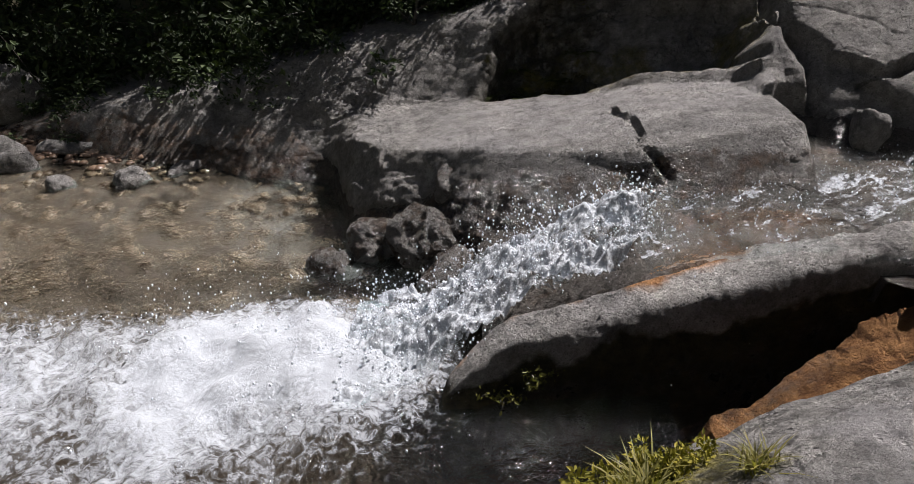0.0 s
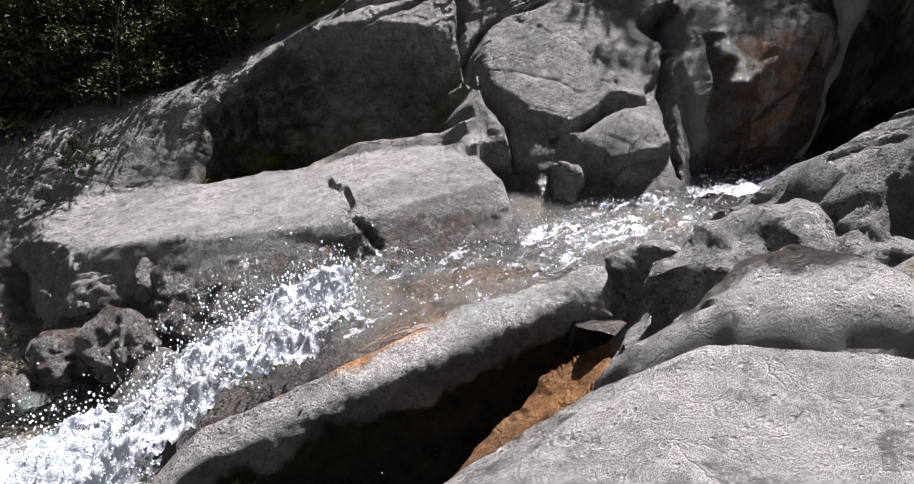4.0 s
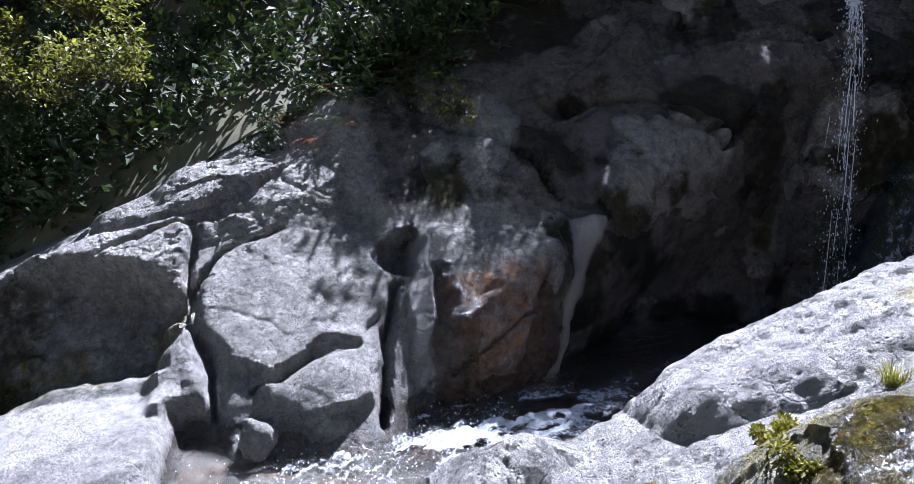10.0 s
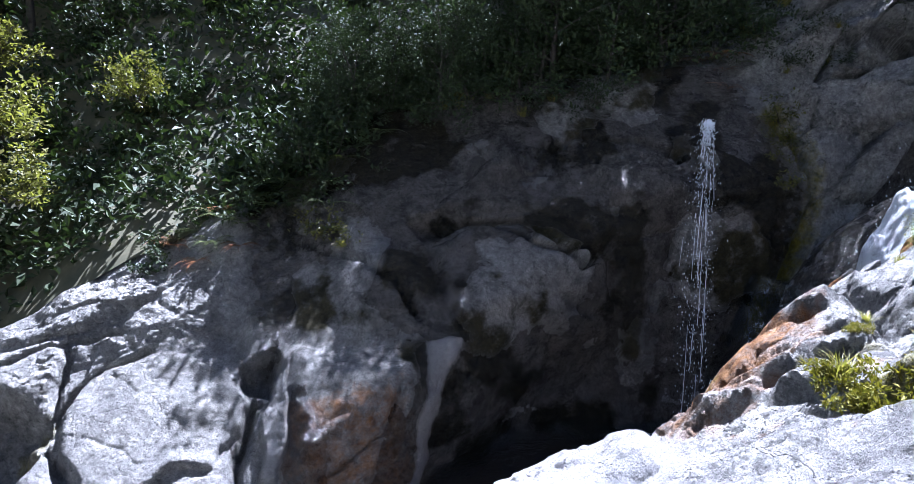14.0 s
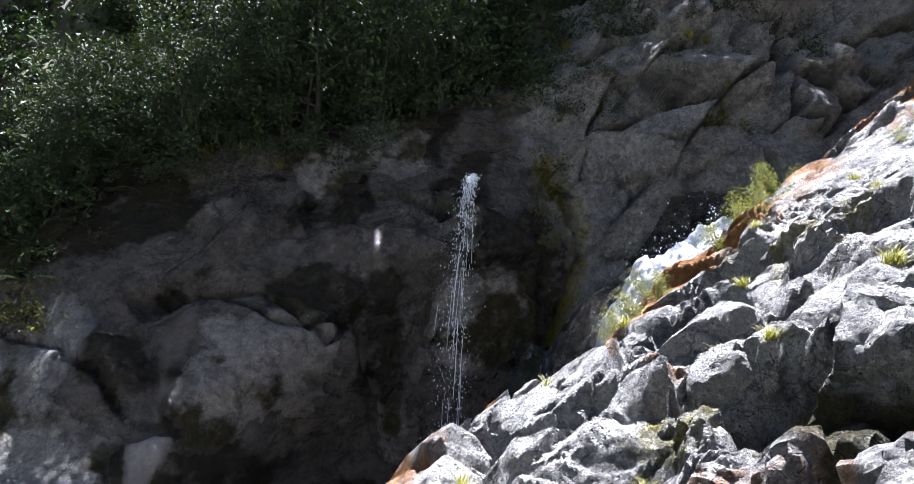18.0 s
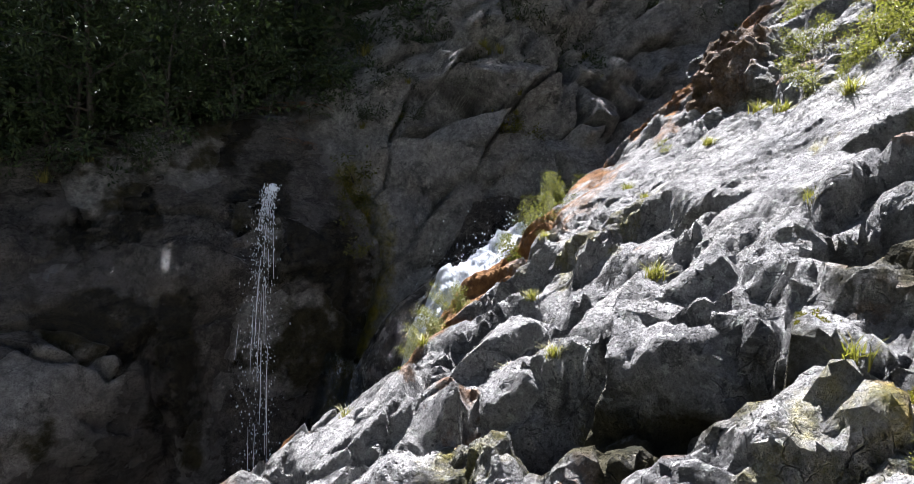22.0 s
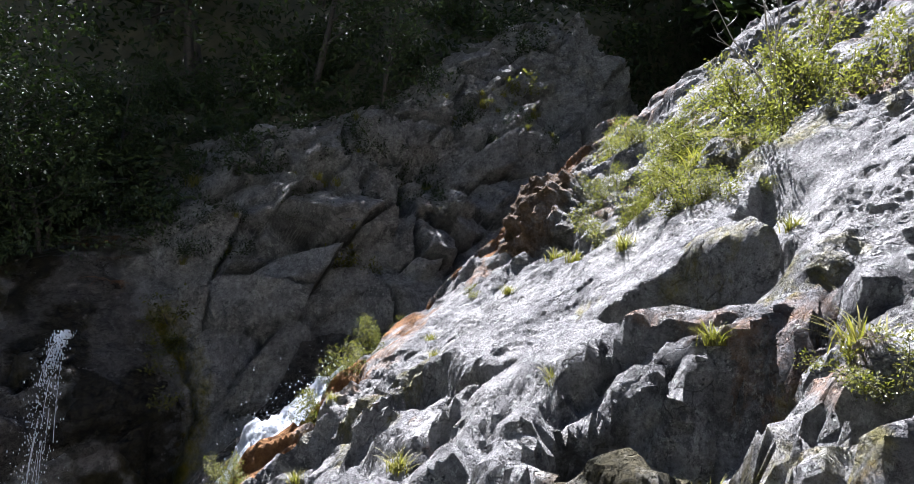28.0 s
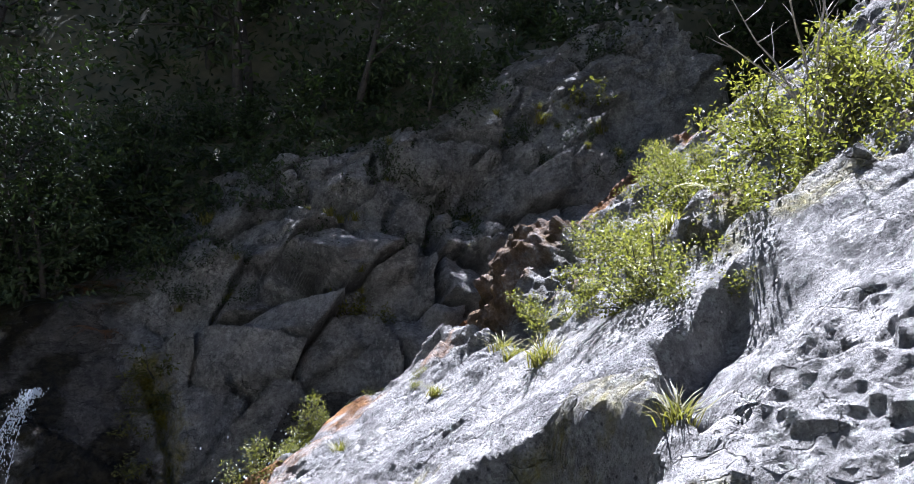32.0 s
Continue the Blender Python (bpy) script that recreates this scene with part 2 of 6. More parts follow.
def rock_material(name, dark, light):
    mat, nt, bsdf = nodes_of(name)
    at = nt.nodes.new("ShaderNodeTexCoord").outputs["Object"]
    big = noise_node(nt, at, 0.8, 10, 0.68, 0.3)
    mid = noise_node(nt, at, 0.16, 10, 0.75)
    fine = noise_node(nt, at, 0.014, 4, 0.75)
    col = mixed(nt, ramp(nt, big, [(0.32, 0.0), (0.66, 1.0)]), dark, light)
    col = mixed(nt, 0.75, col, ramp(nt, mid, [(0.34, 0.25), (0.5, 0.5), (0.62, 0.68)]), "OVERLAY")
    col = mixed(nt, 0.35, col, ramp(nt, fine, [(0.34, 0.15), (0.5, 0.5), (0.66, 0.85)]), "OVERLAY")
    grain = noise_node(nt, at, 0.05, 8, 0.8)
    col = mixed(nt, sums(nt, "ADD", 0.12, sums(nt, "MULTIPLY", layer(nt, "rugged"), 0.5)), col, ramp(nt, grain, [(0.38, 0.3), (0.47, 0.9), (0.6, 1.25)]), "MULTIPLY")
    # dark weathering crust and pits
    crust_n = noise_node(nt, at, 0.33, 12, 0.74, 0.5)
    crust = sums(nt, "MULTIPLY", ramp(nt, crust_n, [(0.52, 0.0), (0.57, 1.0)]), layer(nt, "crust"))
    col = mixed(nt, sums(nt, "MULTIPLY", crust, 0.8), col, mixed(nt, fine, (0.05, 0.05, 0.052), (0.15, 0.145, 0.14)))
    vor = nd(nt, "TexVoronoi", Scale=26.0)
    nt.links.new(at, vor.inputs["Vector"])
    speck = sums(nt, "MULTIPLY", ramp(nt, vor.outputs["Distance"], [(0.1, 1.0), (0.28, 0.0)]), ramp(nt, mid, [(0.47, 0.0), (0.56, 1.0)]))
    col = mixed(nt, sums(nt, "MULTIPLY", speck, 0.7), col, (0.05, 0.05, 0.052))
    tiny = nd(nt, "TexVoronoi", Scale=75.0)
    nt.links.new(at, tiny.inputs["Vector"])
    pits = sums(nt, "MULTIPLY", ramp(nt, tiny.outputs["Distance"], [(0.12, 1.0), (0.34, 0.0)]), ramp(nt, grain, [(0.44, 1.0), (0.56, 0.0)]))
    col = mixed(nt, sums(nt, "MULTIPLY", pits, 0.5), col, (0.03, 0.03, 0.032))
    # hairline joints
    bent = nt.nodes.new("ShaderNodeVectorMath")
    bent.operation = "ADD"
    nt.links.new(at, bent.inputs[0])
    wob = nd(nt, "TexNoise", Scale=2.6, Detail=6.0)
    nt.links.new(at, wob.inputs["Vector"])
    nt.links.new(mixed(nt, 1.0, wob.outputs["Color"], (0.5, 0.5, 0.5), "MULTIPLY"), bent.inputs[1])
    ve = nd(nt, "TexVoronoi", Scale=1.5)
    ve.feature = "DISTANCE_TO_EDGE"
    nt.links.new(bent.outputs[0], ve.inputs["Vector"])
    part_on = ramp(nt, noise_node(nt, at, 0.5, 5, 0.6), [(0.5, 0.0), (0.58, 1.0)])
    joint = sums(nt, "MULTIPLY", ramp(nt, ve.outputs["Distance"], [(0.0, 1.0), (0.014, 0.0)]), sums(nt, "MULTIPLY", part_on, layer(nt, "rugged")))
    col = mixed(nt, sums(nt, "MULTIPLY", joint, 0.75), col, (0.04, 0.04, 0.042))
    vs = nd(nt, "TexVoronoi", Scale=4.6)
    vs.feature = "DISTANCE_TO_EDGE"
    nt.links.new(bent.outputs[0], vs.inputs["Vector"])
    split_on = sums(nt, "MULTIPLY", ramp(nt, noise_node(nt, at, 0.34, 5, 0.6), [(0.5, 0.0), (0.56, 1.0)]), ramp(nt, layer(nt, "rugged"), [(0.1, 0.25), (0.8, 1.0)]))
    hair = sums(nt, "MULTIPLY", ramp(nt, vs.outputs["Distance"], [(0.0, 1.0), (0.03, 0.0)]), split_on)
    col = mixed(nt, sums(nt, "MULTIPLY", hair, 0.7), col, (0.045, 0.045, 0.047))
    # broken facets at two sizes
    def chips(scale):
        vc = nd(nt, "TexVoronoi", Scale=scale)
        nt.links.new(bent.outputs[0], vc.inputs["Vector"])
        d = nt.nodes.new("ShaderNodeVectorMath")
        d.operation = "SUBTRACT"
        nt.links.new(bent.outputs[0], d.inputs[0])
        nt.links.new(vc.outputs["Position"], d.inputs[1])
        c = nt.nodes.new("ShaderNodeVectorMath")
        c.operation, c.inputs[1].default_value = "SUBTRACT", (0.5, 0.5, 0.5)
        nt.links.new(vc.outputs["Color"], c.inputs[0])
        e = nt.nodes.new("ShaderNodeVectorMath")
        e.operation = "DOT_PRODUCT"
        nt.links.new(d.outputs[0], e.inputs[0])
        nt.links.new(c.outputs[0], e.inputs[1])
        return e.outputs["Value"]
    # lichen spots
    lich = noise_node(nt, at, 0.06, 6, 0.75)
    lmask = sums(nt, "MULTIPLY", layer(nt, "lichen"), ramp(nt, lich, [(0.57, 0.0), (0.61, 1.0)]))
    col = mixed(nt, lmask, col, mixed(nt, mid, (0.34, 0.35, 0.31), (0.52, 0.53, 0.49)))
    col = mixed(nt, layer(nt, "gap"), col, (0.03, 0.03, 0.028))
    # iron, mineral streaks, algae that also carries painted shade, moss
    edge = ramp(nt, noise_node(nt, at, 0.22, 10, 0.72), [(0.35, 0.0), (0.65, 1.0)])
    def stain(key):
        return sums(nt, "SUBTRACT", sums(nt, "MULTIPLY", layer(nt, key), 2.2), edge, True)
    rust = mixed(nt, ramp(nt, mid, [(0.35, 0.0), (0.62, 1.0)]), (0.11, 0.05, 0.022), (0.36, 0.19, 0.08))
    col = mixed(nt, stain("rust"), col, rust)
    col = mixed(nt, stain("pale"), col, mixed(nt, mid, (0.30, 0.295, 0.295), (0.47, 0.46, 0.45)))
    algae_shade = mixed(nt, ramp(nt, mid, [(0.35, 0.0), (0.62, 1.0)]), (0.02, 0.022, 0.014), (0.08, 0.07, 0.04))
    col = mixed(nt, stain("algae_shade"), col, algae_shade)
    moss_m = stain("moss")
    col = mixed(nt, moss_m, col, mixed(nt, ramp(nt, mid, [(0.35, 0.0), (0.62, 1.0)]), (0.03, 0.036, 0.008), (0.32, 0.27, 0.03)))
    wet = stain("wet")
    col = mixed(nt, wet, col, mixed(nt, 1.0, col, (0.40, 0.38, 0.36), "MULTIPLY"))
    nt.links.new(col, bsdf.inputs["Base Color"])
    rough = mixed(nt, wet, (0.9, 0.9, 0.9), (0.2, 0.2, 0.2))
    nt.links.new(rough, bsdf.inputs["Roughness"])
    nt.links.new(mixed(nt, wet, (0.1, 0.1, 0.1), (0.4, 0.4, 0.4)), bsdf.inputs["Specular IOR Level"])
    hgt = sums(nt, "ADD", mid, sums(nt, "MULTIPLY", fine, 0.09))
    hgt = sums(nt, "ADD", hgt, sums(nt, "MULTIPLY", crust, 0.12))
    hgt = sums(nt, "SUBTRACT", hgt, sums(nt, "MULTIPLY", speck, 0.3))
    hgt = sums(nt, "SUBTRACT", hgt, sums(nt, "MULTIPLY", joint, 0.5))
    hgt = sums(nt, "SUBTRACT", hgt, sums(nt, "MULTIPLY", pits, 0.08))
    hgt = sums(nt, "SUBTRACT", hgt, sums(nt, "MULTIPLY", hair, 0.25))
    hgt = sums(nt, "ADD", hgt, sums(nt, "MULTIPLY", moss_m, sums(nt, "MULTIPLY", noise_node(nt, at, 0.02, 3, 0.6), 0.5)))
    rugged = sums(nt, "MULTIPLY", layer(nt, "rugged"), ramp(nt, big, [(0.38, 0.35), (0.56, 1.0)]))
    chip = sums(nt, "ADD", sums(nt, "MULTIPLY", chips(4.5), 2.2), sums(nt, "MULTIPLY", sums(nt, "ADD", chips(13.0), chips(36.0)), 2.2))
    first = nd(nt, "Bump", Strength=1.0, Distance=1.0)
    nt.links.new(sums(nt, "MULTIPLY", chip, rugged), first.inputs["Height"])
    bump = nd(nt, "Bump", Strength=1.0, Distance=0.2)
    nt.links.new(hgt, bump.inputs["Height"])
    nt.links.new(first.outputs[0], bump.inputs["Normal"])
    nt.links.new(bump.outputs[0], bsdf.inputs["Normal"])
    return mat


ROCK = rock_material("rock", (0.21, 0.207, 0.204), (0.378, 0.366, 0.342))


def leaf_material(name, deep, bright, gloss=0.45, thin=0.4):
    mat, nt, bsdf = nodes_of(name)
    geo = nt.nodes.new("ShaderNodeNewGeometry").outputs["Random Per Island"]
    info = nt.nodes.new("ShaderNodeObjectInfo").outputs["Random"]
    col = mixed(nt, ramp(nt, geo, [(0.0, 0.0), (0.7, 0.55), (1.0, 1.0)]), deep, bright)
    col = mixed(nt, sums(nt, "MULTIPLY", info, 0.45), col, tuple(0.6 * c for c in deep))
    nt.links.new(col, bsdf.inputs["Base Color"])
    bsdf.inputs["Roughness"].default_value = gloss
    bsdf.inputs["Specular IOR Level"].default_value = 0.3
    tr = nt.nodes.new("ShaderNodeBsdfTranslucent")
    nt.links.new(mixed(nt, 1.0, col, (1.0, 1.1, 0.45), "MULTIPLY"), tr.inputs[0])
    mix = nd(nt, "MixShader", Fac=thin)
    nt.links.new(bsdf.outputs[0], mix.inputs[1])
    nt.links.new(tr.outputs[0], mix.inputs[2])
    nt.links.new(mix.outputs[0], nt.nodes["Material Output"].inputs[0])
    return mat


# LEAF has the woods' shade in its colour, LEAF_SUN sunlight and the bushes' yellow
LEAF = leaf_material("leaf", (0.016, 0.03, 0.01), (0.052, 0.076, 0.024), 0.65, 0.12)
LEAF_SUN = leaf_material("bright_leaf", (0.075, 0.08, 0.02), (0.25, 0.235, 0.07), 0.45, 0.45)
FERN = leaf_material("fern_leaf", (0.04, 0.06, 0.016), (0.11, 0.125, 0.035))
FERN_RED = leaf_material("dead_fern", (0.13, 0.055, 0.025), (0.26, 0.12, 0.05))
GRASS = leaf_material("grass_blade", (0.11, 0.11, 0.025), (0.30, 0.26, 0.08), 0.5, 0.4)
MOSS = leaf_material("moss_tip", (0.09, 0.09, 0.01), (0.28, 0.24, 0.03), 0.8, 0.2)


def plain(name, a, b, size, rough=0.8, bump=0.3):
    mat, nt, bsdf = nodes_of(name)
    at = nt.nodes.new("ShaderNodeTexCoord").outputs["Object"]
    n = noise_node(nt, at, size, 6, 0.65)
    nt.links.new(mixed(nt, ramp(nt, n, [(0.3, 0.0), (0.7, 1.0)]), a, b), bsdf.inputs["Base Color"])
    bsdf.inputs["Roughness"].default_value = rough
    bp = nd(nt, "Bump", Strength=bump, Distance=0.03)
    nt.links.new(n, bp.inputs["Height"])
    nt.links.new(bp.outputs[0], bsdf.inputs["Normal"])
    return mat


BARK = plain("bark", (0.02, 0.017, 0.014), (0.065, 0.056, 0.047), 0.05)
SOIL = plain("forest_floor", (0.035, 0.04, 0.02), (0.10, 0.09, 0.05), 0.4)
BED = plain("stream_bed", (0.02, 0.012, 0.007), (0.08, 0.048, 0.029), 0.2, 0.6, 0.6)


def water_material(name, tint, foam_tint, rough=0.02, wave=0.035):
    mat, nt, bsdf = nodes_of(name)
    at = nt.nodes.new("ShaderNodeTexCoord").outputs["Object"]
    bsdf.inputs["Base Color"].default_value = (*tint, 1)
    bsdf.inputs["Roughness"].default_value = rough
    bsdf.inputs["IOR"].default_value = 1.33
    bsdf.inputs["Transmission Weight"].default_value = 1.0
    a, b = noise_node(nt, at, 0.12, 2, 0.6, 0.8), noise_node(nt, at, 0.035, 1, 0.5, 0.5)
    bp = nd(nt, "Bump", Strength=0.9, Distance=wave)
    nt.links.new(sums(nt, "ADD", a, sums(nt, "MULTIPLY", b, 0.4)), bp.inputs["Height"])
    nt.links.new(bp.outputs[0], bsdf.inputs["Normal"])
    white = nd(nt, "BsdfPrincipled", Base_Color=(*foam_tint, 1), Roughness=0.45)
    white.inputs["Subsurface Weight"].default_value = 0.0
    bp2 = nd(nt, "Bump", Strength=0.8, Distance=0.05)
    nt.links.new(sums(nt, "ADD", noise_node(nt, at, 0.035, 6, 0.8), 0.0), bp2.inputs["Height"])
    nt.links.new(bp2.outputs[0], white.inputs["Normal"])
    tatter = ramp(nt, noise_node(nt, at, 0.09, 8, 0.75, 0.8), [(0.4, 0.16), (0.6, 1.0)])
    fac = sums(nt, "SUBTRACT", sums(nt, "MULTIPLY", layer(nt, "foam"), 2.0), tatter, True)
    mix = nt.nodes.new("ShaderNodeMixShader")
    nt.links.new(fac, mix.inputs[0])
    nt.links.new(bsdf.outputs[0], mix.inputs[1])
    nt.links.new(white.outputs[0], mix.inputs[2])
    nt.links.new(mix.outputs[0], nt.nodes["Material Output"].inputs[0])
    return mat


WATER = water_material("stream_water", (0.86, 0.94, 0.95), (0.50, 0.54, 0.58), 0.06, 0.085)
POOL = water_material("pool_water", (0.52, 0.70, 0.68), (0.50, 0.54, 0.58), 0.08, 0.085)
SPRAY = plain("white_water", (0.66, 0.72, 0.80), (0.82, 0.87, 0.92), 0.05, 0.2, 0.3)
PEBBLE = plain("pebble", (0.06, 0.034, 0.021), (0.24, 0.165, 0.11), 0.3, 0.35, 0.2)
TWIG = plain("grey_twig", (0.16, 0.14, 0.12), (0.34, 0.31, 0.28), 0.05)


# ---- the left bank: a height over a plane tilted by 45 degrees ----
C45 = math.sqrt(0.5)
BANK_X = [-40, -8, -3, 0, 2.4, 4.5, 6.5, 8.3, 10.7, 14, 16, 17, 19.5, 22, 26, 40]
BANK_H = [-12, -6.7, -5.65, -5.1, -4.2, -3.5, -3.0, -2.5, -2.05, -1.0, 0.2, 0.6, 1.7, 3.2, 5.2, 9]
WOOD_W = [4, 7.2, 7.8, 8.4, 9.3, 10.1, 10.4, 11.9, 12.0, 11.6, 12.7, 12.8, 12.8, 13.9, 14.5, 17]  # where the woods begin
WALL_X = [-3, 5.4, 6.3, 8.3, 10.0, 12.0, 14.0, 15.0, 17.0, 20.0]
WALL_Y = [9.5, 6.9, 6.75, 7.05, 7.5, 7.6, 7.0, 6.4, 5.9, 5.2]  # the upright foot of the wall
LEFT_CARVE = [
    ("swell", [(0.4, 7.03), (0.6, 7.91), (1.54, 8.6), (2.21, 8.45), (2.92, 8.1), (3.35, 7.75), (3.4, 7.25), (3.15, 6.85), (2.2, 7.05), (1.44, 7.05)], -0.6, 0.16),  # mossy recess
    ("swell", [(4.84, 7.27), (5.46, 7.22), (5.54, 7.02), (5.32, 6.72), (5.1, 6.71), (4.9, 6.9)], -0.1, 0.13),  # scoop in the face
    ("crack", [(1.95, 8.66), (2.33, 8.45), (2.67, 8.57), (3.39, 8.71), (4.21, 8.77)], 0.112, 0.036),
    ("crack", [(3.49, 7.43), (3.52, 7.85), (3.62, 7.96), (4.1, 8.27), (4.54, 8.4)], 0.24, 0.042),
    ("crack", [(1.05, 8.51), (1.12, 8.04)], 0.08, 0.018),
    ("crack", [(1.63, 6.29), (1.77, 5.84), (1.72, 5.52), (1.88, 5.16)], 0.096, 0.021),
    ("crack", [(3.77, 7.44), (4.32, 7.07), (4.71, 6.62)], 0.014, 0.014),
    ("crack", [(3.55, 7.09), (4.13, 6.62), (4.67, 6.37)], 0.014, 0.014),
    ("crack", [(4.21, 8.06), (4.64, 7.63), (4.81, 7.15)], 0.014, 0.014),
    ("crack", [(4.7, 6.56), (4.38, 6.35), (4.09, 6.28)], 0.12, 0.024),
    ("swell", [(3.04, 6.74), (3.28, 7.52), (3.52, 7.44), (3.59, 6.32), (3.13, 6.33)], 0.3, 0.12),  # edge of the recess
    ("crack", [(3.57, 8.63), (3.48, 8.01), (3.41, 7.5), (3.67, 7.06), (3.64, 6.53), (3.69, 6.2)], 0.16, 0.05),  # deep joint
    ("swell", [(5.68, 7.95), (6.04, 8.02), (6.15, 7.75), (5.97, 7.43), (5.72, 7.53)], -0.5, 0.1),  # pothole
    ("crack", [(5.76, 7.32), (5.53, 6.51), (5.28, 5.67)], 0.32, 0.048),  # slot under the pothole
    ("swell", [(6.39, 7.77), (7.71, 7.34), (7.82, 6.9), (7.63, 6.21), (6.81, 5.87), (6.18, 5.84), (6.04, 6.34)], 0.25, 0.3),  # iron-stained wall
    ("crack", [(7.53, 7.09), (7.24, 6.64), (6.78, 6.4), (6.2, 6.14)], 0.096, 0.024),  # joint in it
    ("swell", [(9.11, 7.02), (10.15, 7.51), (11.08, 7.57), (11.16, 6.99), (10.76, 6.24), (8.98, 5.78), (7.97, 5.88), (8.12, 6.43)], -1.0, 0.4),  # undercut
    ("crack", [(1.63, 6.34), (1.77, 5.98), (1.73, 5.79)], 0.08, 0.018),  # slab joint
    ("swell", [(8.25, 9.61), (8.79, 9.67), (9.09, 9.44), (8.33, 9.21)], -0.35, 0.1),  # niche
    ("crack", [(9.09, 9.44), (9.94, 8.73), (10.92, 8.52), (11.11, 7.74), (11.36, 7.2)], 0.16, 0.042),  # ledge joint
    ("crack", [(10.6, 10.5), (11.06, 10.7), (12.02, 10.2), (12.35, 9.75)], 0.22, 0.07),
    ("crack", [(9.0, 9.44), (9.8, 9.3), (10.05, 9.0), (10.42, 8.35), (11.0, 8.8)], 0.2, 0.05),
    ("crack", [(10.1, 8.05), (10.6, 7.92), (11.2, 7.75)], 0.18, 0.05),
    ("swell", [(11.1, 9.9), (11.9, 9.7), (12.2, 9.1), (11.6, 8.95), (11.0, 9.3)], 0.2, 0.15),
    ("swell", [(9.1, 10.9), (9.9, 11.0), (10.0, 10.2), (9.3, 9.9)], 0.18, 0.18),
    ("swell", [(6.9, 9.0), (7.8, 9.3), (8.1, 8.5), (7.3, 8.1)], 0.15, 0.2),
    ("crack", [(6.6, 9.6), (7.4, 9.1), (8.0, 8.1)], 0.12, 0.05),
    ("crack", [(14.24, 10.02), (14.21, 8.88), (13.99, 8.15), (13.53, 7.35)], 0.32, 0.084),  # mossy joint
]
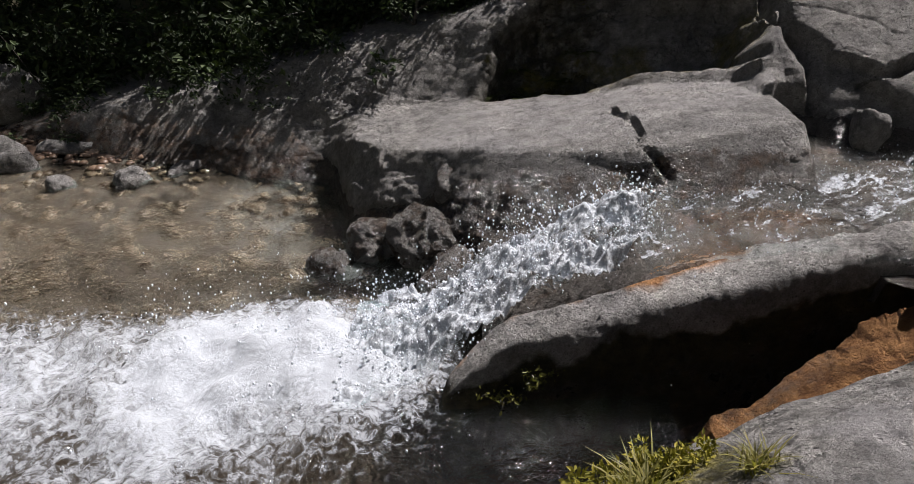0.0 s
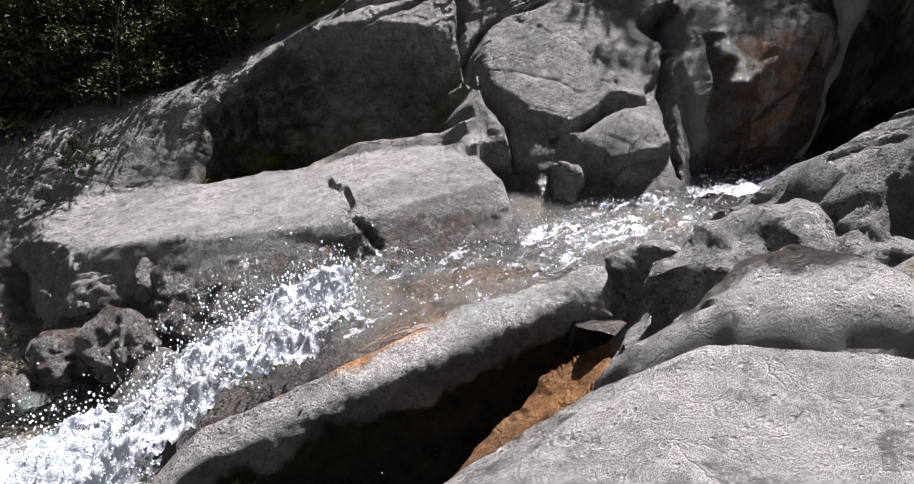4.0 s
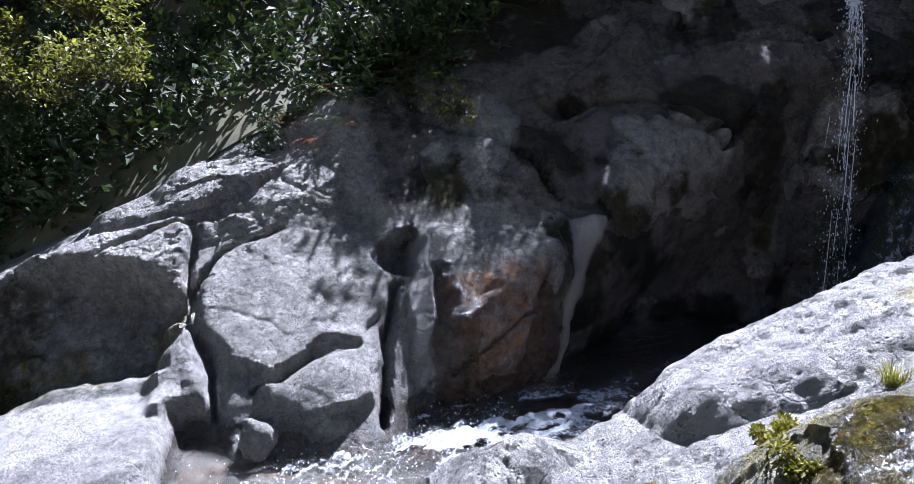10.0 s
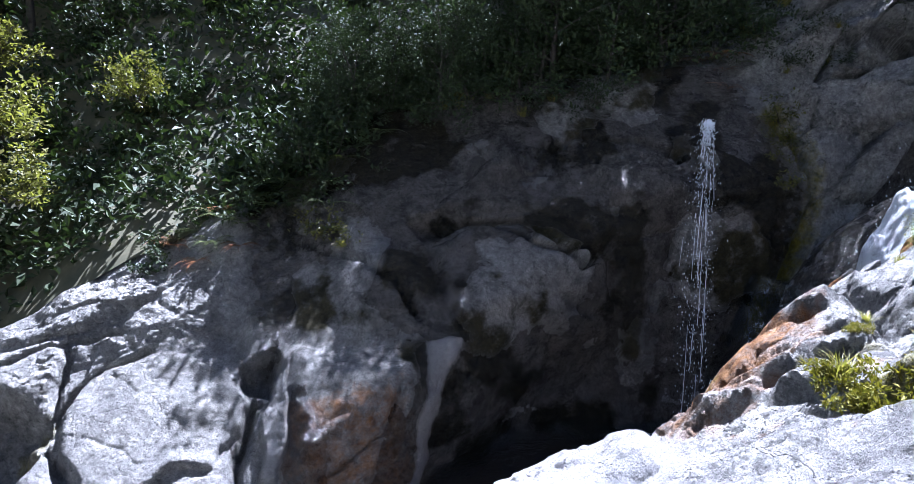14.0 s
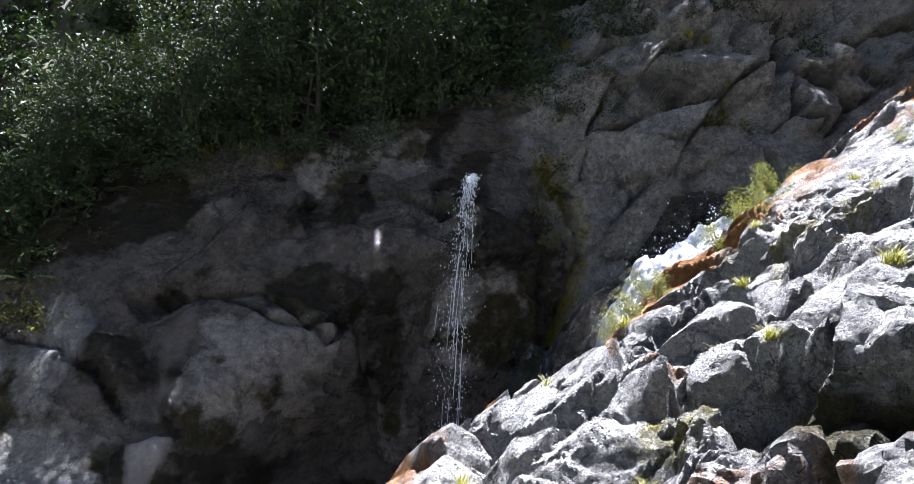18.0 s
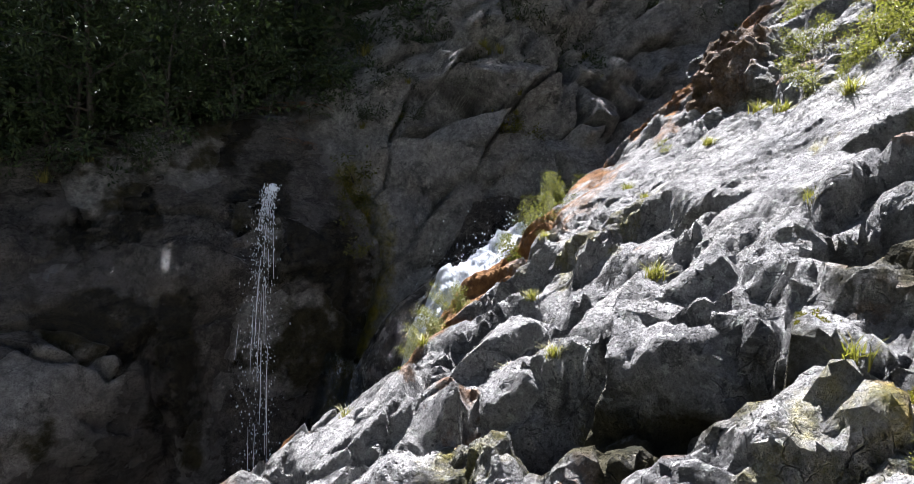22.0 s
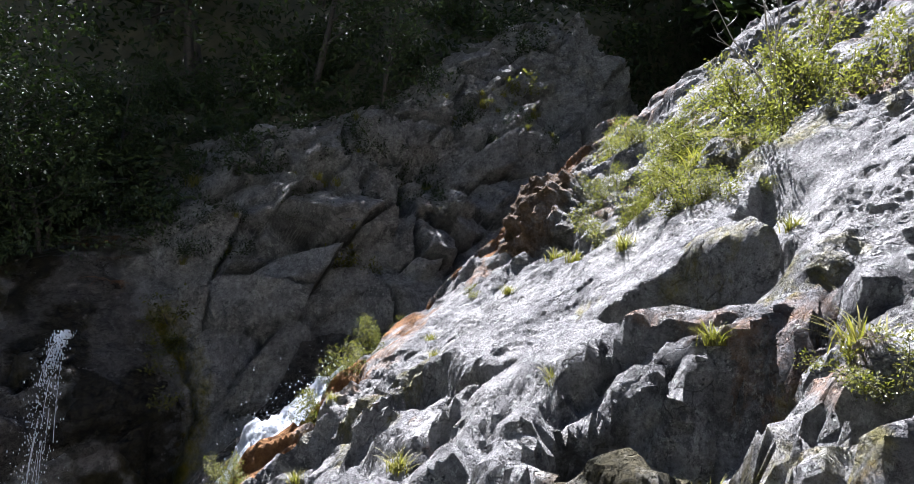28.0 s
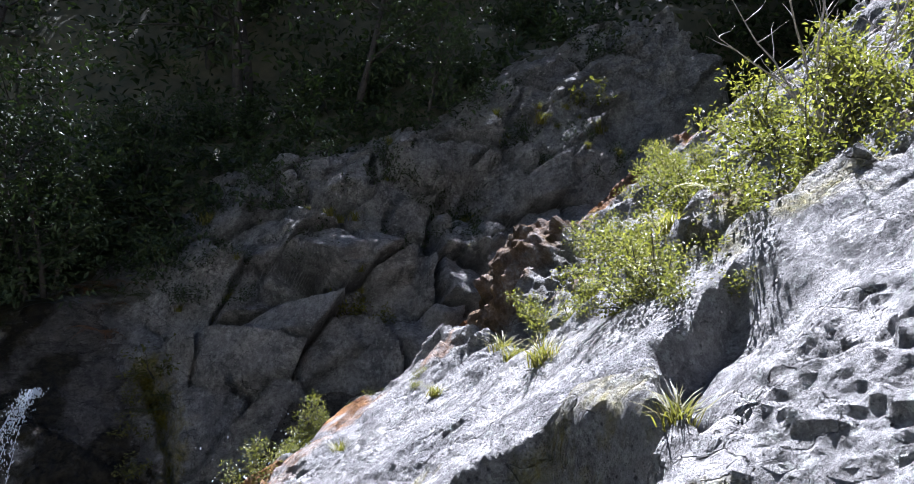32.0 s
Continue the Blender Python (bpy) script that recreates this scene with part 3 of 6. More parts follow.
LEFT_ROCKS = [
    ("rock_outcrop", "large sunlit grey rock face with fine cracks, beside the pothole",
    ("block", [(3.59, 7.8), (3.99, 8.26), (4.79, 8.36), (5.5, 7.94), (5.86, 7.22), (5.42, 6.82), (5.3, 6.57), (4.74, 6.64), (4.23, 6.38), (3.81, 6.7), (3.65, 7.16)], 0.15, 0.126)),
    ("boulder", "squared pale grey block at the water's edge",
    ("block", [(4.1, 6.29), (4.7, 6.47), (5.3, 6.52), (5.25, 5.89), (4.59, 5.87), (4.24, 6.09)], 0.175, 0.081)),
    ("rock_ledge", "broken pale grey ledge above the mossy recess",
    ("block", [(0.92, 8.44), (1.68, 8.91), (2.47, 8.98), (3.52, 8.82), (3.54, 8.24), (3.32, 7.99), (2.82, 7.91), (2.14, 8.13), (1.7, 7.89), (1.21, 7.9)], 0.15, 0.158)),
    ("rock_dome", "rounded grey dome of bedrock below the woods",
    ("block", [(2.19, 9.41), (3.12, 9.94), (4.25, 9.87), (4.88, 9.31), (4.36, 9.08), (3.66, 8.86), (2.46, 8.97)], 0.175, 0.203)),
    ("rock_pillar", "pale worn pillar of rock beside a dark slot",
    ("block", [(6.12, 7.86), (6.31, 7.81), (6.19, 7.21), (5.92, 6.35), (5.75, 6.39), (5.79, 6.94)], 0.15, 0.068)),
    ("rock_rib", "pale mineral-coated rib standing out from the wall",
    ("block", [(8.04, 7.72), (8.41, 7.63), (8.14, 7.15), (7.7, 6.1), (7.51, 6.12), (7.96, 7.12)], 0.08, 0.045)),
    ("rock_bulge", "dark wet bulge of bedrock under a ledge",
    ("block", [(8.35, 9.07), (9.21, 9.34), (10.44, 8.77), (10.85, 8.46), (11.15, 7.57), (10.33, 7.59), (9.27, 7.9), (8.28, 7.83)], 0.15, 0.18)),
    ("rock_bulge", "dark rounded rock beside the thin waterfall",
    ("block", [(11.0, 8.63), (12.14, 8.84), (13.65, 8.84), (13.56, 7.87), (13.07, 7.02), (11.29, 7.16)], 0.15, 0.126)),
    ("rock_bulge", "dark weathered rock above the ledge",
    ("block", [(8.43, 9.71), (10.28, 10.97), (12.78, 10.24), (13.81, 8.79), (12.42, 8.87), (10.81, 8.58), (10.12, 9.39)], 0.125, 0.18)),
    ("wall_block", "grey lichen-spotted block of the jointed upstream wall",
    ("block", [(14.35, 10.53), (15.61, 10.57), (16.39, 9.93), (16.61, 9.26), (15.85, 9.09), (14.64, 9.51)], 0.3, 0.18)),
    ("wall_block", "grey lichen-spotted block of the jointed upstream wall",
    ("block", [(16.98, 11.23), (17.73, 10.9), (17.58, 10.03), (16.79, 10.0), (16.8, 10.63)], 0.3, 0.113)),
    ("wall_block", "grey lichen-spotted block of the jointed upstream wall",
    ("block", [(17.77, 10.2), (18.5, 10.01), (18.32, 9.19), (17.47, 9.1), (17.44, 9.59)], 0.35, 0.113)),
    ("wall_block", "grey lichen-spotted block of the jointed upstream wall",
    ("block", [(18.83, 10.57), (19.37, 10.34), (19.08, 9.89), (18.58, 9.97)], 0.35, 0.09)),
    ("wall_block", "grey lichen-spotted block of the jointed upstream wall",
    ("block", [(19.85, 11.15), (20.65, 11.17), (20.01, 9.98), (19.5, 9.85)], 0.3, 0.09)),
    ("wall_block", "grey lichen-spotted block of the jointed upstream wall",
    ("block", [(20.36, 10.53), (20.84, 10.24), (20.78, 9.66), (19.95, 9.72)], 0.3, 0.09)),
    ("wall_block", "grey lichen-spotted block of the jointed upstream wall",
    ("block", [(17.63, 11.98), (18.68, 11.08), (18.42, 10.61), (17.67, 10.79), (17.39, 11.48)], 0.25, 0.09)),
    ("wall_block", "grey lichen-spotted block of the jointed upstream wall",
    ("block", [(16.1, 11.44), (16.92, 11.11), (16.86, 10.35), (16.06, 10.43), (15.68, 10.77)], 0.3, 0.135)),
    ("wall_block", "grey lichen-spotted block of the jointed upstream wall",
    ("block", [(16.54, 13.37), (17.74, 13.43), (18.17, 12.91), (17.42, 11.76), (16.44, 12.3)], 0.3, 0.135)),
    ("wall_block", "grey lichen-spotted block of the jointed upstream wall",
    ("block", [(18.91, 13.72), (20.47, 13.72), (19.96, 11.93), (18.55, 11.44), (18.07, 12.45)], 0.3, 0.135)),
]


def left_height(x, w):
    h = np.interp(x, BANK_X, BANK_H)
    top = np.interp(x, BANK_X, WOOD_W)
    # bench of the pale slab beside the chute
    front = np.interp(x, [-2.2, -0.8, 0.5, 1.9, 3.2, 4.2], [-5.4, -4.15, -3.5, -3.0, -2.98, -3.6])
    level = 1.414 * (1.5 + 0.13 * (x - 0.4)) - w
    bench = np.minimum(front, level)
    on = smooth(-1.8, -1.2, x) * (1 - smooth(3.1, 3.4, x))
    h = np.where(on > 0, np.maximum(h, h * (1 - on) + bench * on), h)
    # upright wall over the gorge
    foot = w - 1.414 * np.interp(x, WALL_X, WALL_Y)
    k = 0.12
    gorge = smooth(5.2, 6.2, x)
    low = -k * np.log(np.exp(-np.clip(h / k, -300, 300) ) + np.exp(-np.clip(foot / k, -300, 300)))
    h = h * (1 - gorge) + low * gorge
    # the face beside the pothole leans back more than the bank
    lean = smooth(3.4, 3.9, x) * (1 - smooth(5.5, 6.0, x))
    h = h - 0.17 * lean * np.clip(w - 7.3, -1.1, 1.1) * (1 - smooth(8.3, 9.3, w))
    # the ledge over the recess lies flatter
    flat = smooth(-0.6, 0.3, x) * (1 - smooth(3.0, 3.6, x))
    h = h - 0.42 * flat * np.clip(w - 8.5, -0.35, 0.55)
    # so does the dome below the woods
    dome = smooth(1.2, 2.2, x) * (1 - smooth(4.8, 5.6, x))
    h = h - 0.4 * dome * np.clip(w - 9.2, -0.45, 0.6)
    return h - 0.75 * np.maximum(w - top, 0)


def left_surface(x, w, own=None):
    """The bank's place and its stains over (x, w), with the block own if given."""
    h = left_height(x, w)
    y, z = C45 * (w - h), C45 * (w + h)
    wx = x + 0.07 * fbm(x, y, z, 0.5, 3, 11)
    ww = w + 0.07 * fbm(x, y, z, 0.5, 3, 21)
    h = carve(h, wx, ww, LEFT_CARVE)
    rim = None
    if own:
        h = carve(h, wx, ww, [own])
        rim = inside(wx, ww, own[1])
    upstream = smooth(13.5, 15.5, x)
    n2 = fbm(x, y, z, 2.2, 2, 5)
    rough_on = 0.35 + 0.65 * smooth(-0.3, 0.4, n2)
    rough_on = rough_on * (1 - 0.6 * spread(x, w, [(3.6, 6.2), (3.7, 8.0), (4.8, 8.5), (5.9, 7.2), (5.4, 6.0)], 0.2)) * (1 - 0.5 * smooth(0.3, 0.8, x) * (1 - smooth(3.0, 3.6, x)) * (1 - smooth(6.7, 7.0, w)))
    def slab(r, ox, oy):
        a = r * 40.0
        return (np.cos(a) * ox + np.sin(a) * oy) * 0.6 + 0.4 * (np.modf(r * 13.7)[0] - 0.5)
    big, split = planes(wx + 0.25 * ww, ww, 1.0, 3, slab, 0.08, 0.85)
    small, chip = planes(wx - 0.3 * ww, ww, 0.36, 4, slab, 0.05, 0.8)
    upper_part = 0.45 + 0.55 * smooth(12.6, 11.4, w)
    broken = smooth(10.6, 11.4, w + 0.4 * n2)
    gap = upstream * (1 - smooth(0.01, 0.09, split)) * (1 - 0.4 * broken)
    h = h + upstream * (big * upper_part + (0.12 + 0.4 * broken) * small) - 0.28 * gap - 0.08 * upstream * broken * (1 - smooth(0, 0.04, chip))
    h = h + 0.4 * rough_on * (1 - upstream) * facets(wx + 0.3 * ww, ww, 0.75, 7, 0.22, 0.1, 0.06, 0.05, 0.7)
    h = h + rough_on * (0.5 * facets(wx - 0.4 * ww, ww, 0.24, 8, 0.3, 0.035, 0.03, 0.02, 0.7) + 0.6 * facets(wx + ww, ww, 0.1, 9, 0.35, 0.012, 0.006, 0.012, 0.8))
    h = h + 0.05 * fbm(x, y, z, 1.3, 3, 31) + 0.016 * fbm(x, y, z, 0.32, 5, 41, 0.6) * rough_on
    h = h + 0.014 * fbm(x, y * 0.5, z * 2.0, 0.4, 5, 51, 0.55, True) * rough_on
    y, z = C45 * (w - h), C45 * (w + h)
    n1 = fbm(x, y, z, 1.4, 4, 61)
    water = np.interp(x, [-9, -0.8, 1.6, 12.5, 15.5, 25], [0.5, 0.5, 1.6, 1.75, 6.0, 6.4])
    damp = 1 - smooth(0.1, 0.35, z - water + 0.15 * n1)
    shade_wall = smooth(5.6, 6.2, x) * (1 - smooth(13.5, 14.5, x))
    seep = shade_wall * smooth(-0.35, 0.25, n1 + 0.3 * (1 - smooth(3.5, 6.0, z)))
    chute = smooth(-2, -1, x) * (1 - smooth(2.6, 3.4, x)) * (1 - smooth(5.35, 5.6, w + 0.15 * n1))
    orange = spread(wx, ww, [(6.0, 7.3), (7.7, 7.1), (7.8, 6.2), (6.8, 5.2), (5.9, 5.4)], 0.35)
    rib = spread(wx, ww, [(8.0, 7.7), (8.4, 7.6), (8.15, 7.1), (7.75, 6.0), (7.5, 6.0), (7.9, 7.1)], 0.05)
    streak = 0 * x
    for edge in ([(10.3, 11.25), (10.66, 11.1), (10.55, 10.3), (10.3, 9.45), (9.95, 9.55), (10.2, 10.3)], [(10.68, 10.2), (11.0, 10.2), (10.7, 9.5), (10.55, 9.6)],
                 [(8.75, 9.3), (8.95, 9.3), (8.6, 8.1), (8.25, 8.15)], [(9.36, 8.15), (9.5, 8.1), (9.45, 7.5), (9.28, 7.5)], [(5.76, 6.32), (6.1, 6.32), (6.1, 6.08), (5.74, 6.06)]):
        streak = np.maximum(streak, spread(wx, ww, edge, 0.09))
    bench = spread(wx, ww, [(-0.6, 5.9), (-0.2, 6.7), (1.8, 6.9), (3.2, 6.75), (3.3, 6.2), (1.8, 5.7), (0.2, 5.6)], 0.15)
    ledge = spread(wx, ww, [(-0.4, 7.6), (0.4, 8.4), (1.6, 9.1), (3.4, 9.3), (3.5, 8.4), (1.6, 8.5), (0.5, 7.7)], 0.25)
    pillar = spread(wx, ww, [(6.1, 7.9), (6.35, 7.8), (6.2, 7.2), (5.95, 6.3), (5.75, 6.4), (5.8, 6.9)], 0.06)
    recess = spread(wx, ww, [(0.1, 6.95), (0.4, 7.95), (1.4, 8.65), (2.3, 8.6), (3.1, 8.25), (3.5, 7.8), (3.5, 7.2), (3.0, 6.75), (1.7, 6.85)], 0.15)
    joint = np.exp(-((along(wx, ww, [(14.2, 10.2), (14.2, 8.9), (14.0, 8.1), (13.5, 7.0)]) / 0.2) ** 2))
    beach = (1 - smooth(-2.4, -1.2, x)) * (1 - smooth(0.7, 1.1, z + 0.2 * n1))
    # gorge wall and recess: algae and damp, strong enough to hold shade too
    layers = {
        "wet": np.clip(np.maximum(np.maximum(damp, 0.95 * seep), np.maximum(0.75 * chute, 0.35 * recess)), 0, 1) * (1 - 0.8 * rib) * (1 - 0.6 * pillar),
        "rust": np.clip(0.48 * orange + 0.35 * beach + 0.25 * chute, 0, 1),
        "pale": np.clip(0.4 * bench + 0.3 * ledge + 0.8 * rib + 0.62 * streak * smooth(-0.5, 0.2, n1 + 0.4) + 0.5 * pillar, 0, 1),
        "algae_shade": np.clip(0.75 * shade_wall * (1 - 0.6 * orange) * smooth(-0.3, 0.5, fbm(x, y, z, 0.8, 4, 71)) + 0.55 * recess * (1 - 0.75 * smooth(1.3, 2.1, x + 0.3 * n1)), 0, 1) * (1 - rib),
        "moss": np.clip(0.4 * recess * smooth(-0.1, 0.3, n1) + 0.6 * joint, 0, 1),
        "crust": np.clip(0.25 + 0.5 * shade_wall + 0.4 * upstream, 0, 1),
        "lichen": np.clip(0.2 + 0.6 * upstream + 0.4 * shade_wall * smooth(4, 5, z), 0, 1) * (1 - damp),
        "rugged": 0.35 + 0.4 * rough_on + 0.25 * upstream,
        "gap": 0.85 * gap,
    }
    return x, y, z, layers, rim


def rock_patch(name, label, own, surface, step, drop):
    """One block of a bank as a rock of its own, its rim sunk into the bank."""
    us, vs = [p[0] for p in own[1]], [p[1] for p in own[1]]
    step = max(step, (max(us) - min(us)) / 190, (max(vs) - min(vs)) / 190)
    u, v = np.meshgrid(np.arange(min(us) - 0.25, max(us) + 0.25, step), np.arange(min(vs) - 0.25, max(vs) + 0.25, step), indexing="ij")
    x, y, z, layers, rim = surface(u, v, own)
    sink = np.clip(-rim, 0, 0.2) + 0.02
    x, y, z = x - drop[0] * sink, y - drop[1] * sink, z - drop[2] * sink
    keep = rim.ravel() > -0.12
    f = grid_faces(*u.shape)
    if drop[1] == 0:
        f = f[:, ::-1]
    f = f[keep[f].all(1)]
    used = np.unique(f)
    back = np.zeros(u.size, np.int64)
    back[used] = np.arange(len(used))
    verts = np.stack([x, y, z], -1).reshape(-1, 3)[used]
    me = mesh_from(name, verts, back[f], ROCK, {k: (q + 0 * x).ravel()[used] for k, q in layers.items()})
    return tagged(new(name, me), label, "rock")


def left_bank():
    nx, nw = 800, 260
    x = np.repeat(np.linspace(-9, 25, nx)[:, None], nw, 1)
    top = np.interp(x, BANK_X, WOOD_W) + 2.5
    w = 2.6 + np.linspace(0, 1, nw)[None, :] * (top - 2.6)
    x, y, z, layers, _ = left_surface(x, w)
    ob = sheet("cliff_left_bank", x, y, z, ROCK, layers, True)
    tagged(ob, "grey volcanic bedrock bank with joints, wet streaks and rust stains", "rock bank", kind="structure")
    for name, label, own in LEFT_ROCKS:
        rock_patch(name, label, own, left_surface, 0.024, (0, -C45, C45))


left_bank()


# ---- the right bank: a height over the ground plan ----
EDGE_X = [-4, 0.2, 1.0, 2.0, 2.4, 2.65, 3.0, 4.0, 5.0, 6.4, 7.3, 8.0, 9.2, 10.5, 11.4, 12.5, 14.0, 16.0, 17.0, 24]
EDGE_Y = [0.9, 1.45, 1.76, 2.08, 2.3, 2.9, 3.35, 3.45, 3.35, 3.4, 3.1, 2.9, 3.45, 3.65, 3.8, 4.1, 4.2, 4.6, 4.4, 4.6]
RIGHT_CARVE = [
    ("swell", [(2.75, 1.9), (2.95, 1.95), (3.15, 1.75), (3.4, 1.4), (3.2, 1.0), (2.9, 1.2), (2.8, 1.5)], -0.4, 0.1),
    ("crack", [(5.3, 1.25), (4.6, 1.45), (4.1, 1.45), (3.6, 1.5), (3.2, 1.6), (2.9, 1.85)], 0.2, 0.16),
    ("swell", [(12.85, -0.05), (13.2, -0.05), (13.2, -0.42), (12.75, -0.5)], -0.45, 0.07),
    ("swell", [(1.2, 2.2), (2.0, 2.3), (2.9, 2.2), (3.2, 2.7), (3.0, 3.6), (1.6, 3.2)], -0.3, 0.25),
    ("swell", [(9.2, 1.0), (9.9, 1.9), (10.4, 1.7), (10.3, 0.8), (9.8, 0.5)], -0.35, 0.3),
    ("swell", [(11.4, -0.6), (11.6, 0.0), (12.1, -0.1), (12.2, -0.7)], -0.4, 0.25),
    ("swell", [(5.4, 0.4), (5.6, 1.6), (6.8, 1.8), (7.2, 0.8), (6.6, 0.2)], 0.35, 0.4),
    ("swell", [(11.6, 0.35), (11.95, 0.35), (12.1, 0.0), (11.7, -0.1)], -0.25, 0.15),
    ("swell", [(3.4, 3.3), (4.2, 2.6), (5.2, 2.4), (5.6, 3.4), (4.4, 3.5)], 0.2, 0.2),
    ("scarp", [(10.98, 1.42), (11.15, 1.2), (11.22, 0.85), (11.14, 0.45), (10.9, 0.16)], (0.75, 0.75), 0.08),  # front of the big dark block
    ("scarp", [(10.72, 1.85), (11.02, 1.85), (11.04, 1.4)], (0.3, 0.45), 0.06),
    ("crack", [(11.1, 1.4), (10.85, 1.25), (10.6, 1.25)], 0.35, 0.06),
    ("scarp", [(12.45, 2.25), (12.95, 2.15), (12.95, 1.75), (12.65, 1.35)], (0.26, 0.5), 0.06),
    ("scarp", [(11.75, 0.3), (12.08, 0.08), (12.07, -0.14), (11.83, -0.3)], (0.42, 0.45), 0.07),
    ("scarp", [(13.08, 0.42), (13.28, 0.2), (13.2, -0.15), (13.02, -0.42)], (0.45, 0.4), 0.06),
    ("scarp", [(12.05, -0.2), (12.28, -0.37), (12.2, -0.58), (12.0, -0.76)], (0.38, 0.4), 0.06),
    ("scarp", [(11.2, -0.3), (11.35, -0.5), (11.48, -0.62), (11.2, -0.8)], (0.3, 0.4), 0.06),
    ("scarp", [(11.42, 0.9), (11.56, 0.7), (11.48, 0.46), (11.24, 0.16), (11.15, -0.12), (10.95, -0.3)], (0.16, 0.25), 0.05),
    ("scarp", [(13.15, -0.5), (13.5, -0.24), (13.77, -0.07), (14.1, -0.11)], (0.32, 0.5), 0.06),
    ("scarp", [(12.2, 3.2), (12.7, 2.95), (12.75, 2.5), (12.3, 2.3)], (0.2, 0.5), 0.06),
    ("scarp", [(11.5, 2.75), (11.95, 2.55), (12.0, 2.15), (11.7, 1.75)], (0.24, 0.45), 0.06),
    ("swell", [(2.95, 2.9), (3.3, 3.05), (3.7, 2.65), (4.1, 2.4), (4.2, 1.85), (3.7, 1.5), (3.15, 1.8), (2.95, 2.2)], -0.3, 0.18),
    ("scarp", [(4.7, 1.6), (4.38, 1.45), (4.05, 1.36), (3.75, 1.2)], (-0.3, 0.5), 0.1),
    ("crack", [(13.2, -0.55), (13.45, -0.3), (13.6, 0.2)], 0.25, 0.05),
]
RIGHT_ROCKS = [
    ("rock_ledge", "cracked pale rocks along the edge of the stream",
    ("block", [(3.48, 3.05), (3.93, 3.05), (4.26, 3.07), (4.4, 2.82), (4.09, 2.21), (3.82, 2.46), (3.64, 2.42), (3.36, 2.16), (3.48, 2.64)], 0.15, 0.16)),
    ("rock_ledge", "smooth sunlit ledge above the stream",
    ("block", [(4.21, 2.61), (4.86, 3.03), (5.35, 2.69), (5.52, 2.69), (4.84, 2.23), (4.48, 2.17), (3.97, 2.04)], 0.15, 0.16)),
    ("boulder", "dark boulder grown over with yellow-green moss",
    ("block", [(3.71, 1.4), (4.11, 1.51), (4.65, 1.69), (3.48, 0.92), (3.37, 1.11)], 0.175, 0.16)),
    ("rock_slab", "smooth pale foreground slab with dark pits",
    ("block", [(1.91, 2.14), (2.31, 2.23), (2.8, 2.05), (2.86, 1.79), (2.74, 1.42), (2.78, 1.1), (2.77, 0.96)], 0.125, 0.16)),
    ("boulder", "big smooth water-worn boulder, sunlit and almost white",
    ("block", [(5.75, 2.4), (5.95, 3.05), (6.7, 3.3), (7.5, 3.05), (8.2, 2.7), (7.7, 2.1), (6.9, 1.9), (6.3, 1.9)], 0.2, 0.3)),
    ("rock", "dark rough rocks with yellow moss between them",
    ("block", [(5.56, 2.0), (5.89, 1.78), (5.96, 1.66), (5.82, 1.15), (5.75, 0.87), (5.52, 0.7), (5.23, 1.3)], 0.16, 0.3)),
    ("rock_slab", "long smooth sloping slab of grey rock",
    ("block", [(13.68, 1.87), (13.73, 0.62), (13.06, -0.37), (12.33, -0.45), (12.6, 0.18), (12.74, 0.57), (12.3, 0.79), (12.23, 1.16), (12.92, 2.13)], 0.05, 0.14)),
    ("boulder", "rough grey rock with a mossy shaded foot",
    ("block", [(12.09, 0.2), (12.28, -0.08), (11.59, -0.32), (11.35, -0.13), (11.65, 0.11)], 0.08, 0.14)),
    ("rock_slab", "pale rough slab with rust patches above the gorge",
    ("block", [(10.12, 3.43), (10.88, 3.28), (11.13, 2.88), (10.62, 1.61), (10.18, 0.79), (9.96, 0.54), (9.64, 3.22)], 0.04, 0.14)),
    ("rock_slab", "bright sunlit slab with thin cracks",
    ("block", [(12.85, -0.55), (13.25, -0.25), (13.9, -0.15), (14.7, -0.6), (14.7, -2.2), (12.8, -2.0)], 0.08, 0.5)),
    ("rock_slab", "long grey slab sloping to the gorge",
    ("block", [(14.01, 4.37), (14.29, 3.13), (13.72, 0.81), (13.69, 0.01), (13.31, -0.41), (13.05, -0.54), (13.17, -0.09), (13.2, 0.54)], 0.05, 0.14)),
]


RIVULET = [(6.0, 1.1), (5.3, 1.25), (4.6, 1.45), (4.1, 1.45), (3.6, 1.5), (3.2, 1.6), (2.9, 1.85), (2.55, 2.15)]


def right_height(x, y):
    xx = np.clip(x, -1, 24)
    yy = np.clip(y, -4, 9)
    z = 2.8378 + 0.2264 * xx - 0.2797 * yy + 0.0096 * xx * xx - 0.009 * xx * yy - 0.0054 * yy * yy - 0.5 * np.minimum(y + 4, 0)
    over = y - np.interp(x, EDGE_X, EDGE_Y)
    z = z - 3.4 * np.maximum(over, 0) - (0.22 + 0.12 * smooth(8, 9, x)) * smooth(-0.5, 0.1, over)
    foot = np.interp(x, [0.6, 1.0, 1.4, 2.07, 2.47, 2.9, 3.4], [2.2, 2.6, 2.88, 3.17, 3.3, 3.25, 3.4])
    slide = 2.12 + 0.62 * (x - 2.58) - 0.25 * (y - 3.05) - 2.0 * np.maximum(1.4 - x, 0) - 4.0 * np.maximum(y - foot, 0)
    return np.where((x > 0.6) & (x < 3.6) & (over > 0), np.maximum(z, slide), z)


